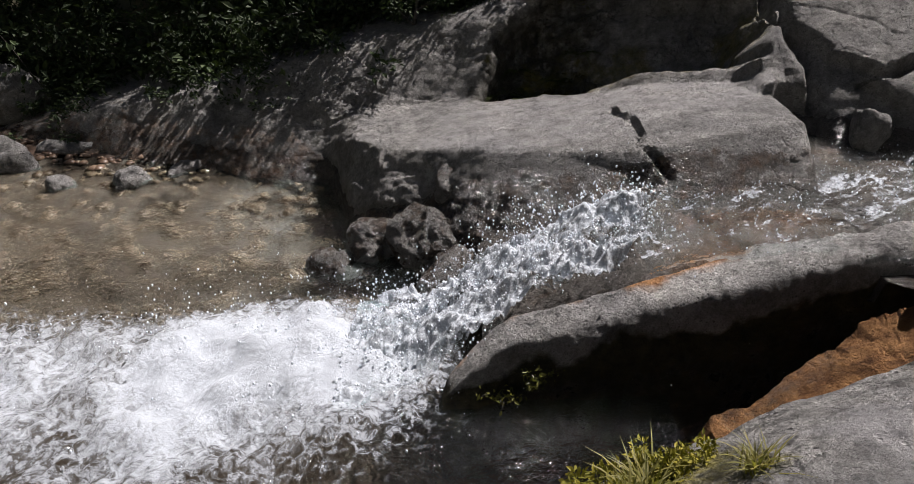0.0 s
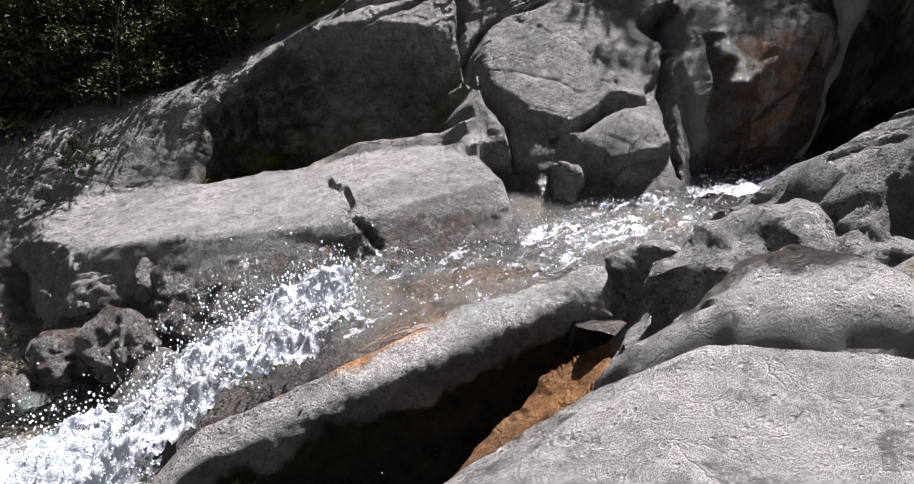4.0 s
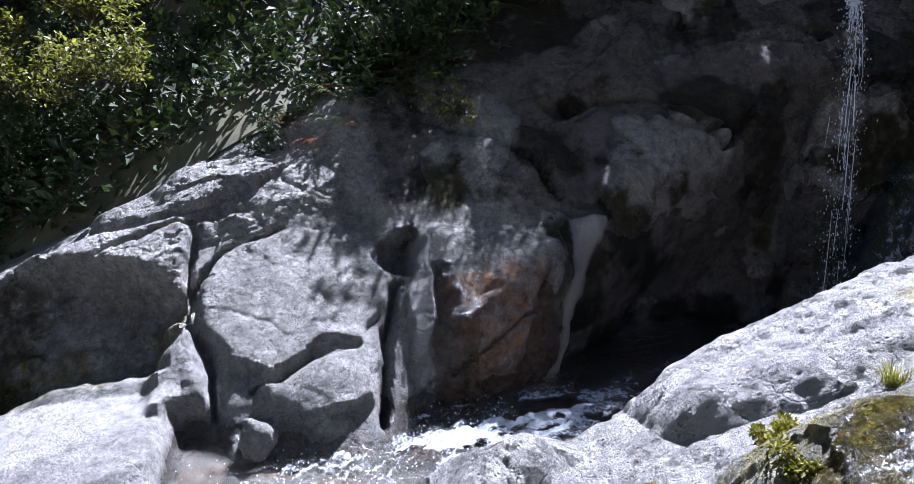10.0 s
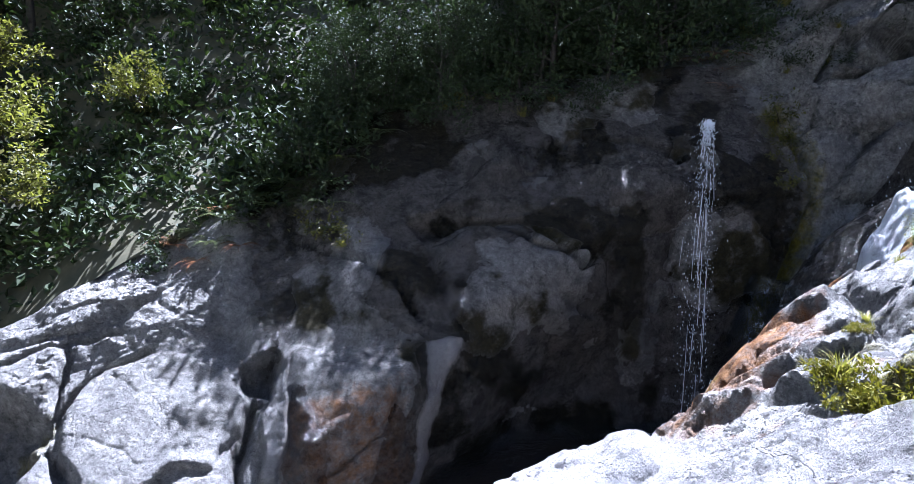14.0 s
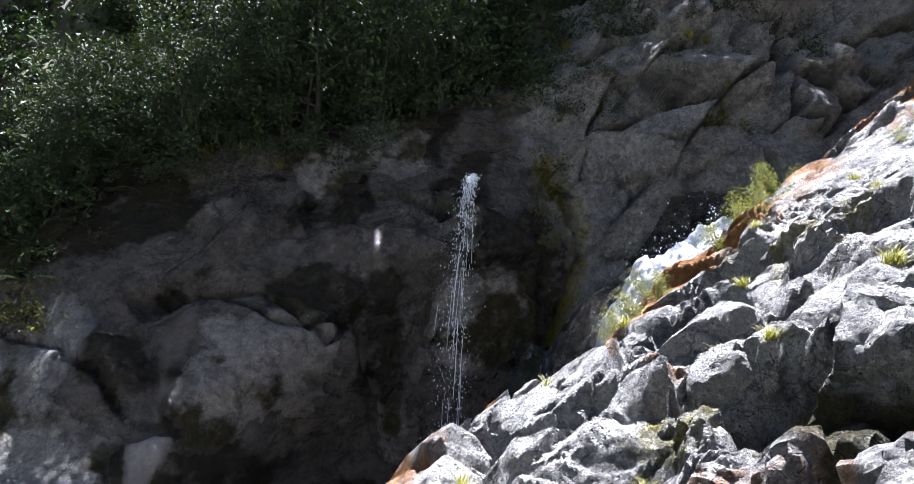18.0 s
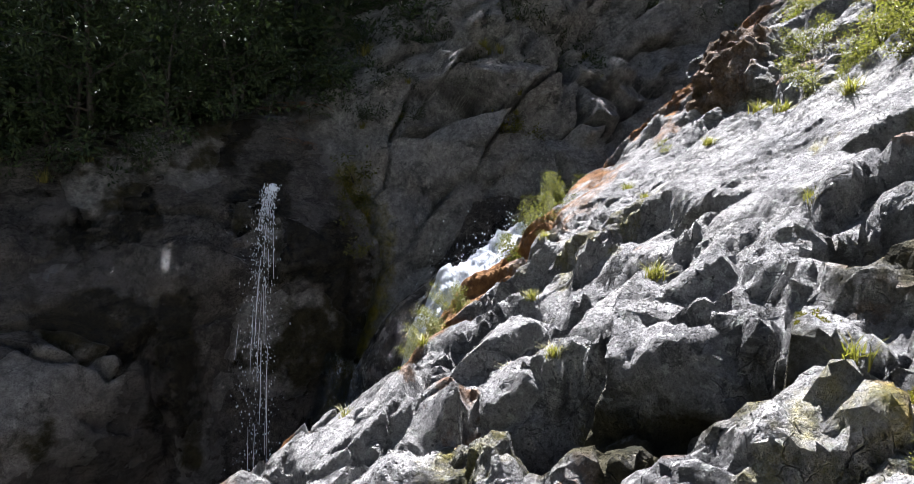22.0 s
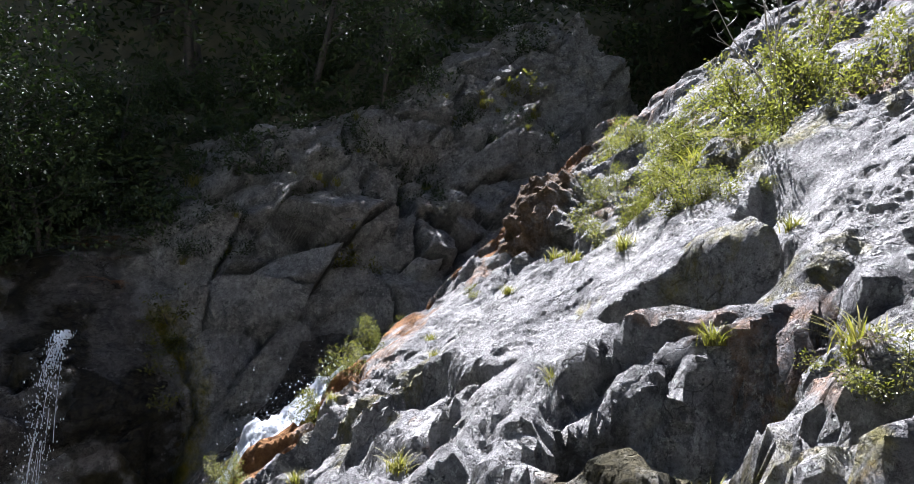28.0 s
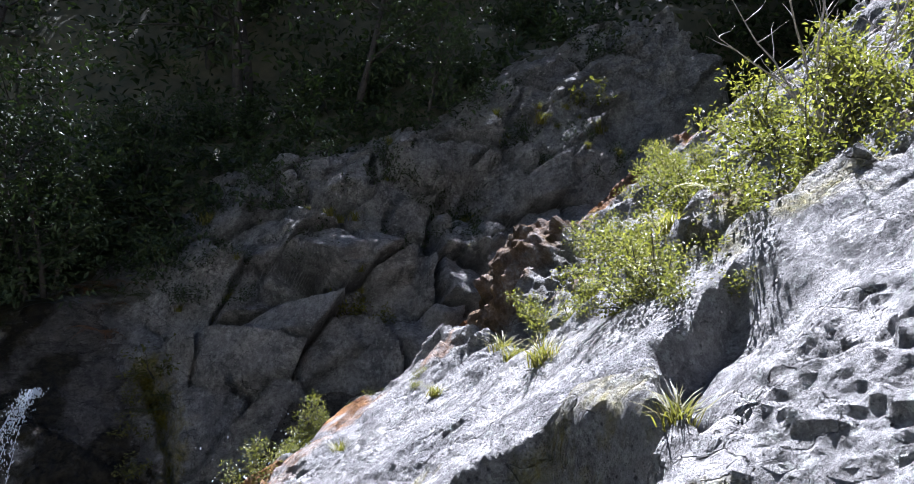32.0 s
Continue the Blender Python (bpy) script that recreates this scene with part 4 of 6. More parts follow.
def right_surface(x, y, own=None):
    z = right_height(x, y)
    wx = x + 0.035 * fbm(x, y, z, 0.4, 3, 111)
    wy = y + 0.035 * fbm(x, y, z, 0.4, 3, 121)
    upper = smooth(7.0, 9.5, x)
    worn = spread(wx, wy, [(12.3, 1.0), (13.0, 2.3), (14.2, 4.2), (15.0, 3.4), (14.6, 1.0), (14.8, -2.8), (12.5, -2.8), (12.6, 0.0)], 0.3)
    smooth_rock = spread(wx, wy, [(5.6, 1.9), (5.8, 3.3), (8.2, 3.0), (8.0, 1.9)], 0.3)
    worn = np.maximum(worn, smooth_rock)
    near_slab = spread(wx, wy, [(0.9, -1.5), (1.0, 1.5), (2.0, 2.1), (2.75, 2.0), (2.9, 0.9), (3.4, -1.5)], 0.2)
    worn = np.maximum(worn, near_slab)
    calm = 1 - 0.85 * worn
    bu, bv = wx + 0.45 * wy, wy - 0.25 * wx
    b1, s1 = blocks(bu, bv, 1.15, 13, 0.18, 0.2, 2.6, 0.8)
    b2, s2 = blocks(bu + 0.3 * bv, bv, 0.5, 14, 0.08, 0.22, 1.7, 0.85)
    crack = (1 - smooth(0, 0.05, s1)) * 0.08 + (1 - smooth(0, 0.03, s2)) * 0.035
    z = z + calm * upper * (b1 + 0.04) + calm * np.maximum(upper, 0.35 * smooth(2.6, 3.4, x)) * (b2 + 0.03 - crack)
    z = carve(z, wx, wy, RIGHT_CARVE)
    rim = None
    if own:
        z = carve(z, wx, wy, [own])
        rim = inside(wx, wy, own[1])
    z = z + 0.07 * fbm(x, y, z, 1.1, 3, 131)
    rough_on = smooth(-0.35, 0.35, fbm(x, y, z, 1.3, 3, 105)) * (0.45 + 0.55 * upper)
    fu, fv = wx - 0.3 * wy + 0.55 * z, wy + 0.25 * wx + 0.5 * z
    push = (0.2 + 0.5 * rough_on) * facets(fu, fv, 0.4, 17, 0.32, 0.03, 0.025, 0.03, 0.75)
    push = push + rough_on * (facets(fv, fu, 0.19, 18, 0.36, 0.02, 0.012, 0.02, 0.8) + facets(fu + fv, fv, 0.095, 19, 0.25, 0.006, 0.003, 0.01, 0.8))
    push = push + (0.005 + 0.01 * rough_on) * fbm(x, y, z, 0.22, 5, 141, 0.6) + 0.01 * rough_on * fbm(x, y, z, 0.4, 5, 151, 0.55, True)
    x, y, z = relief(x, y, z, push * (1 - 0.3 * worn))
    n1 = fbm(x, y, z, 0.9, 4, 161)
    over = y - np.interp(x, EDGE_X, EDGE_Y)
    rim_band = smooth(-1.7, -0.3, over)
    # shade of block fronts and hollows, put into the dark algae colour
    front_shade = spread(wx, wy, [(10.55, 1.5), (11.0, 1.42), (11.2, 0.9), (11.1, 0.3), (10.75, -0.1), (10.3, 0.2), (10.4, 1.0)], 0.12)
    front_shade = np.maximum(front_shade, spread(wx, wy, [(11.2, 0.1), (11.85, 0.3), (12.1, -0.1), (11.6, -0.7), (11.0, -0.6)], 0.15))
    front_shade = np.maximum(front_shade, 0.8 * spread(wx, wy, [(12.7, 0.4), (13.15, 0.4), (13.15, -0.3), (12.85, -0.45), (12.5, 0.0)], 0.12))
    riv = 1 - smooth(0.2, 0.4, along(wx, wy, RIVULET))
    slide = smooth(0.9, 1.2, x) * (1 - smooth(3.2, 3.5, x)) * smooth(0.1, 0.3, over + 0.1 * n1)
    mossy = spread(wx, wy, [(0.3, 1.1), (0.35, 1.5), (0.85, 1.6), (0.9, 1.3)], 0.12)
    mossy = np.maximum(mossy, spread(wx, wy, [(3.4, 0.8), (3.5, 1.3), (4.0, 1.5), (4.6, 1.6), (4.4, 1.0)], 0.15))
    mossy = np.maximum(mossy, spread(wx, wy, [(5.3, 1.2), (5.5, 1.9), (6.0, 1.9), (6.0, 1.2)], 0.2))
    mossy = np.maximum(mossy, spread(wx, wy, [(8.4, 0.9), (8.5, 1.7), (9.0, 1.7), (9.1, 1.0)], 0.2))
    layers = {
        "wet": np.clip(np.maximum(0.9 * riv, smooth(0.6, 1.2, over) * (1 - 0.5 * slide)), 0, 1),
        "rust": np.clip(0.95 * slide + 0.35 * riv + 0.75 * upper * rim_band * smooth(-0.15, 0.3, n1) + 0.36 * upper * (1 - worn) * smooth(0.35, 0.6, fbm(x, y, z, 0.6, 4, 191)), 0, 1),
        "moss": np.clip(0.5 * mossy + 0.35 * smooth(0.4, 0.8, fbm(x, y, z, 0.7, 4, 171)) * smooth(3.0, 3.6, x), 0, 1),
        "lichen": np.clip(0.25 + 0.6 * upper + 0.3 * smooth(0, 0.4, n1), 0, 1),
        "algae_shade": np.clip(0.75 * front_shade + 0.5 * smooth(0.5, 1.5, over) * (1 - slide) + 0.45 * riv + 0.35 * (1 - smooth(2.4, 2.9, x)) * smooth(0.25, 0.55, fbm(x, y, z, 0.35, 4, 181)), 0, 1),
        "pale": np.clip(0.65 * near_slab + 0.5 * smooth_rock, 0, 1),
        "gap": np.clip(calm * upper * crack * 7, 0, 0.8),
        "rugged": np.clip(0.4 - 0.2 * near_slab + 0.6 * upper * (1 - 0.25 * worn) * (0.4 + 0.6 * rough_on), 0, 1),
        "crust": np.clip(0.35 + 0.65 * upper * (1 - 0.6 * worn) + 0.1 * (1 - smooth(2.2, 2.8, x)), 0, 1),
    }
    return x, y, z, layers, rim


def right_bank():
    nx, ny = 840, 330
    x = np.repeat(np.linspace(-4, 21, nx)[:, None], ny, 1)
    ye = np.interp(x, EDGE_X, EDGE_Y) + 2.2
    s = np.linspace(0, 1, ny)[None, :]
    y = -8 + (1.45 * s - 0.45 * s * s) * (ye + 8)
    x, y, z, layers, _ = right_surface(x, y)
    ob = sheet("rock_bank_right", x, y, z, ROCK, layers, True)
    tagged(ob, "sunlit grey bedrock slope, fractured, with moss and rust patches", "rock bank", kind="structure")
    for name, label, own in RIGHT_ROCKS:
        rock_patch(name, label, own, right_surface, 0.018, (0, 0, 1))


right_bank()


# ---- stream bed and the wooded slope ----
def bed():
    x, y = np.meshgrid(np.linspace(-14, 22, 240), np.linspace(-2, 13, 130), indexing="ij")
    z = np.interp(x, [-14, -6, -1.2, 1.6, 2.6, 12.5, 15.5, 22], [0.1, 0.05, -0.3, 0.6, 1.1, 1.0, 1.6, 2.6])
    z = z - 1.2 * (1 - smooth(3.9, 4.5, y)) * smooth(-0.9, -0.2, x) - 1.2 * (1 - smooth(3.2, 5.2, y)) * (1 - smooth(-0.9, -0.2, x))
    shallow = (1 - smooth(-2.6, -0.6, x)) * smooth(5.0, 6.6, y)
    z = z * (1 - shallow) + (0.32 + 0.12 * (y - 7.5)) * shallow
    z += 0.06 * fbm(x, y, z, 0.6, 4, 201)
    return tagged(sheet("stream_bed", x, y, z, BED, None, True), "brown pebbly bed under the clear water", "stream bed", kind="structure")


bed()


def slope_point(x, back):
    """A place on the wooded slope, back metres behind the rock's top."""
    w0 = np.interp(x, BANK_X, WOOD_W)
    h0 = np.interp(x, BANK_X, BANK_H)
    y0, z0 = C45 * (w0 - h0), C45 * (w0 + h0)
    rise = 0.55 + 0.35 * smooth(2.0, 9.0, np.asarray(back, float))
    return x, y0 + back, z0 - 0.4 + rise * back


def slope():
    x, b = np.meshgrid(np.linspace(-40, 60, 200), np.linspace(0.0, 1.0, 60) ** 1.6 * 70 + 0.3, indexing="ij")
    x, y, z = slope_point(x, b)
    z = z + 0.35 * fbm(x, y, z, 2.5, 4, 211)
    z[:, 0] -= 10 * smooth(22, 25, x[:, 0])  # closes the slope towards the upstream hill
    return tagged(sheet("ground", x, y, z, SOIL, None, True), "dark wooded hillside of leaf litter and soil", "ground", kind="structure")


slope()


def hill(name, u0, u1, v0, v1, rise):
    x, y = np.meshgrid(np.linspace(u0, u1, 90), np.linspace(v0, v1, 90), indexing="ij")
    z = rise(x, y)
    z = z + 0.8 * fbm(x, y, z, 6.0, 4, 215)
    return tagged(sheet(name, x, y, z, SOIL, None, True), "dark wooded hillside of leaf litter and soil", "ground", kind="structure")


def upstream_hill(x, y):
    return 8.0 + 0.62 * np.maximum(x - 24 - 0.1 * np.abs(y), -2) + 0.2 * np.maximum(-y - 4, 0)


hill("ground_upstream", 21, 150, -60, 60, upstream_hill)
# unseen hill added behind the camera to keep sky light off the rock
hill("ground_unseen_behind", -60, 60, -60, -7.5, lambda x, y: 3.0 + 0.4 * np.clip(x, -4, 24) + 0.75 * (-7.5 - y))
hill("ground_downstream", -120, -13, -60, 60, lambda x, y: -0.6 + 0.55 * np.maximum(-16 - x, 0))


def outer_ground():
    x, y = np.meshgrid(np.linspace(-400, 400, 41), np.linspace(-400, 400, 41), indexing="ij")
    z = -4.0 + 0.05 * np.hypot(x, y) + 2 * np.sin(x * 0.02) * np.sin(y * 0.03)
    return tagged(sheet("ground_outer", x, y, z, SOIL, None, True), "dark wooded ground reaching far off", "ground", kind="structure")


outer_ground()


# ---- water ----
def level_of(x, y):
    """Height of the stream's surface."""
    return np.interp(x, [-14, -0.9, -0.35, 0.4, 1.6, 2.6, 12.5, 13.3, 15.2, 22], [0.5, 0.5, 0.62, 1.12, 1.52, 1.66, 1.75, 4.5, 6.0, 6.4])


def lower_pool():
    x, y = np.meshgrid(np.linspace(-13, 1.6, 270), np.linspace(0.5, 11, 180), indexing="ij")
    boil = np.exp(-(((x + 1.2) / 1.1) ** 2 + ((y - 4.45) / 0.75) ** 2))
    far = np.exp(-(((x + 3.6) / 3.0) ** 4 + ((y - 4.0 + 0.1 * (x + 3.4)) / 1.15) ** 4))
    lively = np.clip(boil + 0.8 * far, 0, 1)
    n = fbm(x, y, 0 * x, 0.7, 4, 241)
    z = 0.5 + 0.016 * fbm(x, y, 0 * x, 0.16, 3, 221) + lively * (0.09 * fbm(x, y, 0 * x, 0.4, 5, 231, 0.6) + 0.05) + boil * 0.16
    foam = np.clip(1.0 * boil + 0.7 * far + 0.22 * n * lively - 0.08, 0, 1)
    ob = sheet("water_pool", x, y, z, POOL, {"foam": foam})
    return tagged(ob, "pool of clear water, milky blue foam below the chute", "water", kind="structure")


lower_pool()


def upper_pool():
    x, y = np.meshgrid(np.linspace(1.4, 13.2, 560), np.linspace(0, 1, 240), indexing="ij")
    near = np.interp(x, [1.4, 2.9, 3.3, 5.0], [4.25, 4.25, 3.7, 3.4])
    y = near + y * (8.6 - near)
    fast = 1 - 0.6 * smooth(5, 8, x)
    z = level_of(x, y) + fast * 0.032 * fbm(x, y, 0 * x, 0.15, 4, 251, 0.6) + 0.03 * fbm(x + y, y, 0 * x, 0.6, 3, 261)
    run = np.exp(-((y - np.interp(x, [2, 5, 8, 12], [4.9, 5.7, 6.4, 6.5])) / 0.6) ** 2)
    blue = np.exp(-(((x - 6.6) / 1.5) ** 2 + ((y - 5.9 - 0.15 * (x - 6.6)) / 0.5) ** 2))
    foam = (0.3 * run + 0.6 * blue) * smooth(-0.1, 0.5, 0.2 + fbm(x * 0.6, y * 1.4, 0 * x, 0.4, 4, 271)) + 0.5 * np.exp(-(((x - 11.7) / 0.8) ** 2 + ((y - 6.6) / 0.7) ** 2))
    streak = fbm((x + 0.35 * y) * 0.35, (y - 0.35 * x) * 1.6, 0 * x, 0.1, 5, 273, 0.75)
    foam += 0.46 * smooth(0.05, 0.6, streak) * np.exp(-((y - np.interp(x, [1.5, 3, 5, 6.5], [5.2, 5.2, 5.6, 6.0])) / 0.85) ** 2) * (1 - smooth(6.5, 8, x))
    ob = sheet("water_upper_pool", x, y, z, WATER, {"foam": np.clip(foam, 0, 1)})
    return tagged(ob, "clear glittering stream between the rock banks", "water", kind="structure")


upper_pool()


def stream_floor():
    """Smooth bedrock just under the sliding stream."""
    x, y = np.meshgrid(np.linspace(0.2, 7.0, 300), np.linspace(0, 1, 160), indexing="ij")
    near = np.interp(x, [0.2, 2.9, 3.3, 5.0], [4.2, 4.2, 3.7, 3.4])
    y = near + y * (7.2 - near)
    z = level_of(x, y) - 0.13 - 0.22 * smooth(4.6, 6.8, x) + 0.03 * fbm(x, y, 0 * x, 0.7, 4, 255)
    z = z - 0.2 * (1 - smooth(4.25, 4.5, y)) * (x < 3.0)
    z = carve(z, x + 0.05 * fbm(x, y, 0 * x, 0.3, 3, 256), y, [
        ("crack", [(1.88, 6.0), (2.0, 5.3), (2.3, 4.4)], 0.07, 0.03), ("crack", [(2.2, 5.9), (2.9, 5.3), (3.2, 4.5)], 0.06, 0.03),
        ("crack", [(2.9, 6.2), (3.6, 5.6), (4.4, 5.2)], 0.06, 0.03), ("crack", [(1.3, 5.7), (2.4, 5.2), (4.0, 4.9)], 0.05, 0.025)])
    n = fbm(x, y, z, 0.7, 4, 257)
    ob = sheet("stream_floor", x, y, z, ROCK, {"wet": 0.95 + 0 * x, "pale": 0 * x, "rust": 0.2 + 0.22 * n, "rugged": 0.15 + 0 * x, "crust": 0.2 + 0 * x}, True)
    return tagged(ob, "smooth grey-brown bedrock under the sliding stream", "stream bed", kind="structure")


stream_floor()


def chute():
    u, v = np.meshgrid(np.linspace(0, 1, 220), np.linspace(-1, 1, 90), indexing="ij")
    x = 1.75 - 2.65 * u
    mid = np.interp(x, [-0.9, 0.0, 1.0, 2.3], [4.55, 4.7, 4.95, 5.0])
    wide = np.interp(x, [-0.9, 0.0, 1.0, 1.75], [0.78, 0.52, 0.46, 0.2])
    y = mid + wide * v
    z = level_of(x, y) + 0.06 + 0.10 * (1 - v * v)
    lively = smooth(0.0, 0.15, u)
    z += lively * (0.10 * fbm(x * 0.6, y * 1.3, 0 * x, 0.3, 5, 281, 0.65)) + 0.06 * np.exp(-((x - 1.1) / 0.35) ** 2) * (1 - v * v) - 0.12 * v * v
    z += 0.03 * lively * fbm(x * 0.7, y, 0 * x, 0.11, 4, 283, 0.7, True)
    foam = np.clip(lively * (0.88 - 0.25 * v * v) + 0.4 * lively * fbm(x * 0.5, y * 1.8, 0 * x, 0.2, 5, 291, 0.65), 0, 1)
    ob = sheet("water_chute", x, y, z, WATER, {"foam": foam}, True)
    return tagged(ob, "white water rushing down a rock chute into the pool", "water", kind="structure")


chute()


def rivulet():
    """A thin glittering film that trickles over the dark rock."""
    s, v = np.meshgrid(np.linspace(0, 1, 260), np.linspace(-1, 1, 26), indexing="ij")
    k = np.linspace(0, 1, len(RIVULET))
    cx, cy = np.interp(s, k, [p[0] for p in RIVULET]), np.interp(s, k, [p[1] for p in RIVULET])
    wide = 0.16 + 0.07 * fbm(4 * s, 0 * s, 0 * s, 0.3, 2, 331)
    x, y = cx + 0.4 * wide * v, cy + wide * v
    x, y, z, _, _ = right_surface(x, y)
    z = z + 0.03 - 0.05 * v * v + 0.008 * fbm(x, y, z, 0.05, 3, 341)
    ob = sheet("water_rivulet", x, y, z, WATER, {"foam": 0.1 * smooth(0.1, 0.5, fbm(x, y, z, 0.15, 3, 351))}, True)
    return tagged(ob, "thin glittering trickle of water over dark rock", "water", kind="structure")


rivulet()


def upper_chute():
    u, v = np.meshgrid(np.linspace(0, 1, 200), np.linspace(-1, 1, 50), indexing="ij")
    x = 17.5 - 4.9 * u
    y = np.interp(x, [12.6, 14.0, 17.5], [4.95, 4.9, 5.0]) + 0.36 * v
    z = np.interp(x, [12.6, 13.2, 13.7, 15.0, 17.5], [2.6, 4.8, 5.45, 5.95, 6.3]) + 0.08 * fbm(x, y, 0 * x, 0.25, 5, 301, 0.65)
    ob = sheet("water_upper_chute", x, y, z, WATER, {"foam": np.clip(0.85 * smooth(0.2, 0.4, u), 0, 1)}, True)
    return tagged(ob, "white water sliding steeply beside the sunlit rock", "water", kind="structure")


upper_chute()


def chute_ramp():
    """The wet rock that the upper chute runs over."""
    x, v = np.meshgrid(np.linspace(12.3, 18, 130), np.linspace(-1, 1, 60), indexing="ij")
    y = 4.95 + 1.5 * v
    z = np.interp(x, [12.3, 12.6, 13.2, 13.7, 15.0, 17.5], [1.2, 2.3, 4.55, 5.2, 5.75, 6.1]) - 0.5 * v * v + 0.3 * np.abs(v)
    z = z - np.maximum(v - 0.3, 0) * 0.5 + 0.12 * fbm(x, y, z, 0.7, 4, 311)
    ob = sheet("rock_ramp", x, y, z, ROCK, {"wet": np.full(x.shape, 0.7), "algae_shade": np.full(x.shape, 0.3), "rugged": np.full(x.shape, 0.3)})
    return tagged(ob, "dark wet rock under the upper chute", "rock bank", kind="structure")


chute_ramp()

for ob in list(scene.objects):
    if ob.name.startswith("water_"):
        ob.visible_shadow = False


# ---- rocks ----
def ico(level):
    bm = bmesh.new()
    bmesh.ops.create_icosphere(bm, subdivisions=level, radius=1.0)
    bm.verts.ensure_lookup_table()
    v = np.array([p.co[:] for p in bm.verts])
    f = np.array([[p.index for p in q.verts] for q in bm.faces])
    bm.free()
    return v, f


SPHERES = {k: ico(k) for k in (1, 2, 3, 4, 5, 6)}


def rock_mesh(name, size, seed, level=5, facets=9, square=0.1, rough=0.03, material=None, layers=None, cuts=()):
    """A boulder: a ball cut by random planes with rounded edges, then weathered."""
    rng = np.random.RandomState(seed)
    v, f = SPHERES[level]
    normals = rng.normal(size=(facets, 3))
    normals /= np.linalg.norm(normals, axis=1)[:, None]
    dist = rng.uniform(0.62, 0.95, facets)
    for a, b, c, d in cuts:
        normals = np.vstack([normals, np.array([[a, b, c]]) / math.sqrt(a * a + b * b + c * c)])
        dist = np.append(dist, d)
    k = 1.0 / square
    r = np.full(len(v), 0.0) + np.exp(-k * 1.0)
    for n, d in zip(normals, dist):
        c = v @ n
        reach = np.where(c > 0.05, d / np.maximum(c, 0.05), 9)
        r += np.exp(-k * np.minimum(reach, 9))
    r = -np.log(r) / k
    p = v * r[:, None] * np.array(size)
    x, y, z = p.T
    o = seed * 3.7
    s = float(np.mean(size))
    d = 0.10 * s * fbm(x + o, y, z, s * 0.9, 3, seed) + rough * fbm(x + o, y, z, 0.16, 4, seed + 7) + rough * 0.6 * fbm(x + o, y, z, 0.25, 4, seed + 17, 0.5, True)
    p = p + v * d[:, None]
    lay = {"lichen": np.full(len(p), 0.3), "rugged": np.full(len(p), 0.35)}
    lay.update({q: np.full(len(p), w) if isinstance(w, (int, float)) else w(p) for q, w in (layers or {}).items()})
    return mesh_from(name, p, f, material or ROCK, lay)


def boulder(name, at, size, turn, seed, label, level=5, **more):
    ob = new(name, rock_mesh(name, size, seed, level, **more))
    ob.matrix_world = pose(*at, *turn)
    return tagged(ob, label, "boulder")


def divider():
    """The long ridge between the chute and the stained slide: a rounded top, an upright front."""
    u, a = np.meshgrid(np.linspace(0, 1, 240), np.linspace(-1, 1, 110) * math.pi, indexing="ij")
    x = -0.3 + 4.1 * u
    end = np.sqrt(np.clip(1 - (2 * u - 1) ** 12, 0, 1)) * smooth(0, 0.06, u) ** 0.5
    back = np.interp(x, [-0.3, 0.4, 1.4, 2.4, 3.3, 3.8], [4.0, 4.3, 4.45, 4.52, 4.55, 4.5])
    front = np.interp(x, [-0.3, 0.5, 1.35, 2.0, 2.9, 3.3, 3.8], [3.72, 3.95, 4.05, 4.05, 4.15, 4.1, 3.9])
    crest = np.interp(x, [-0.3, 0.0, 0.4, 1.4, 2.4, 3.3, 3.8], [0.66, 0.85, 1.06, 1.27, 1.52, 1.76, 1.85])
    c, s = np.cos(a), np.sin(a)
    y = (back + front) / 2 + (back - front) / 2 * end * np.sign(c) * np.abs(c) ** 0.32
    z = crest - 0.9 + 0.9 * end * np.sign(s) * np.abs(s) ** 0.32
    z = z + 0.1 * (y - (back + front) / 2) * (s > 0)
    push = 0.05 * fbm(x, y, z, 0.9, 3, 401) + 0.02 * fbm(x, y, z, 0.3, 4, 402) + 0.006 * fbm(x, y, z, 0.07, 3, 403)
    y, z = y + push * c, z + push * s
    # the front's shade is painted below the crest through algae and wet
    lay = {"rust": 0.75 * smooth(0.0, 0.25, y - (back + front) / 2 + 0.1 * fbm(x, y, z, 0.5, 3, 404)) * (1 - smooth(1.9, 2.6, x)), "lichen": 0.25 + 0 * x, "rugged": 0.2 + 0 * x, "algae_shade": 0.95 * smooth(0.12, 0.3, crest - z + 0.12 * fbm(x, y, z, 0.3, 3, 405)), "wet": 0.5 * smooth(0.3, 0.6, crest - z), "crust": 0.3 + 0 * x}
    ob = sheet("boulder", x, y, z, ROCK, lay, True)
    return tagged(ob, "long rust-topped grey boulder between chute and slide", "boulder")


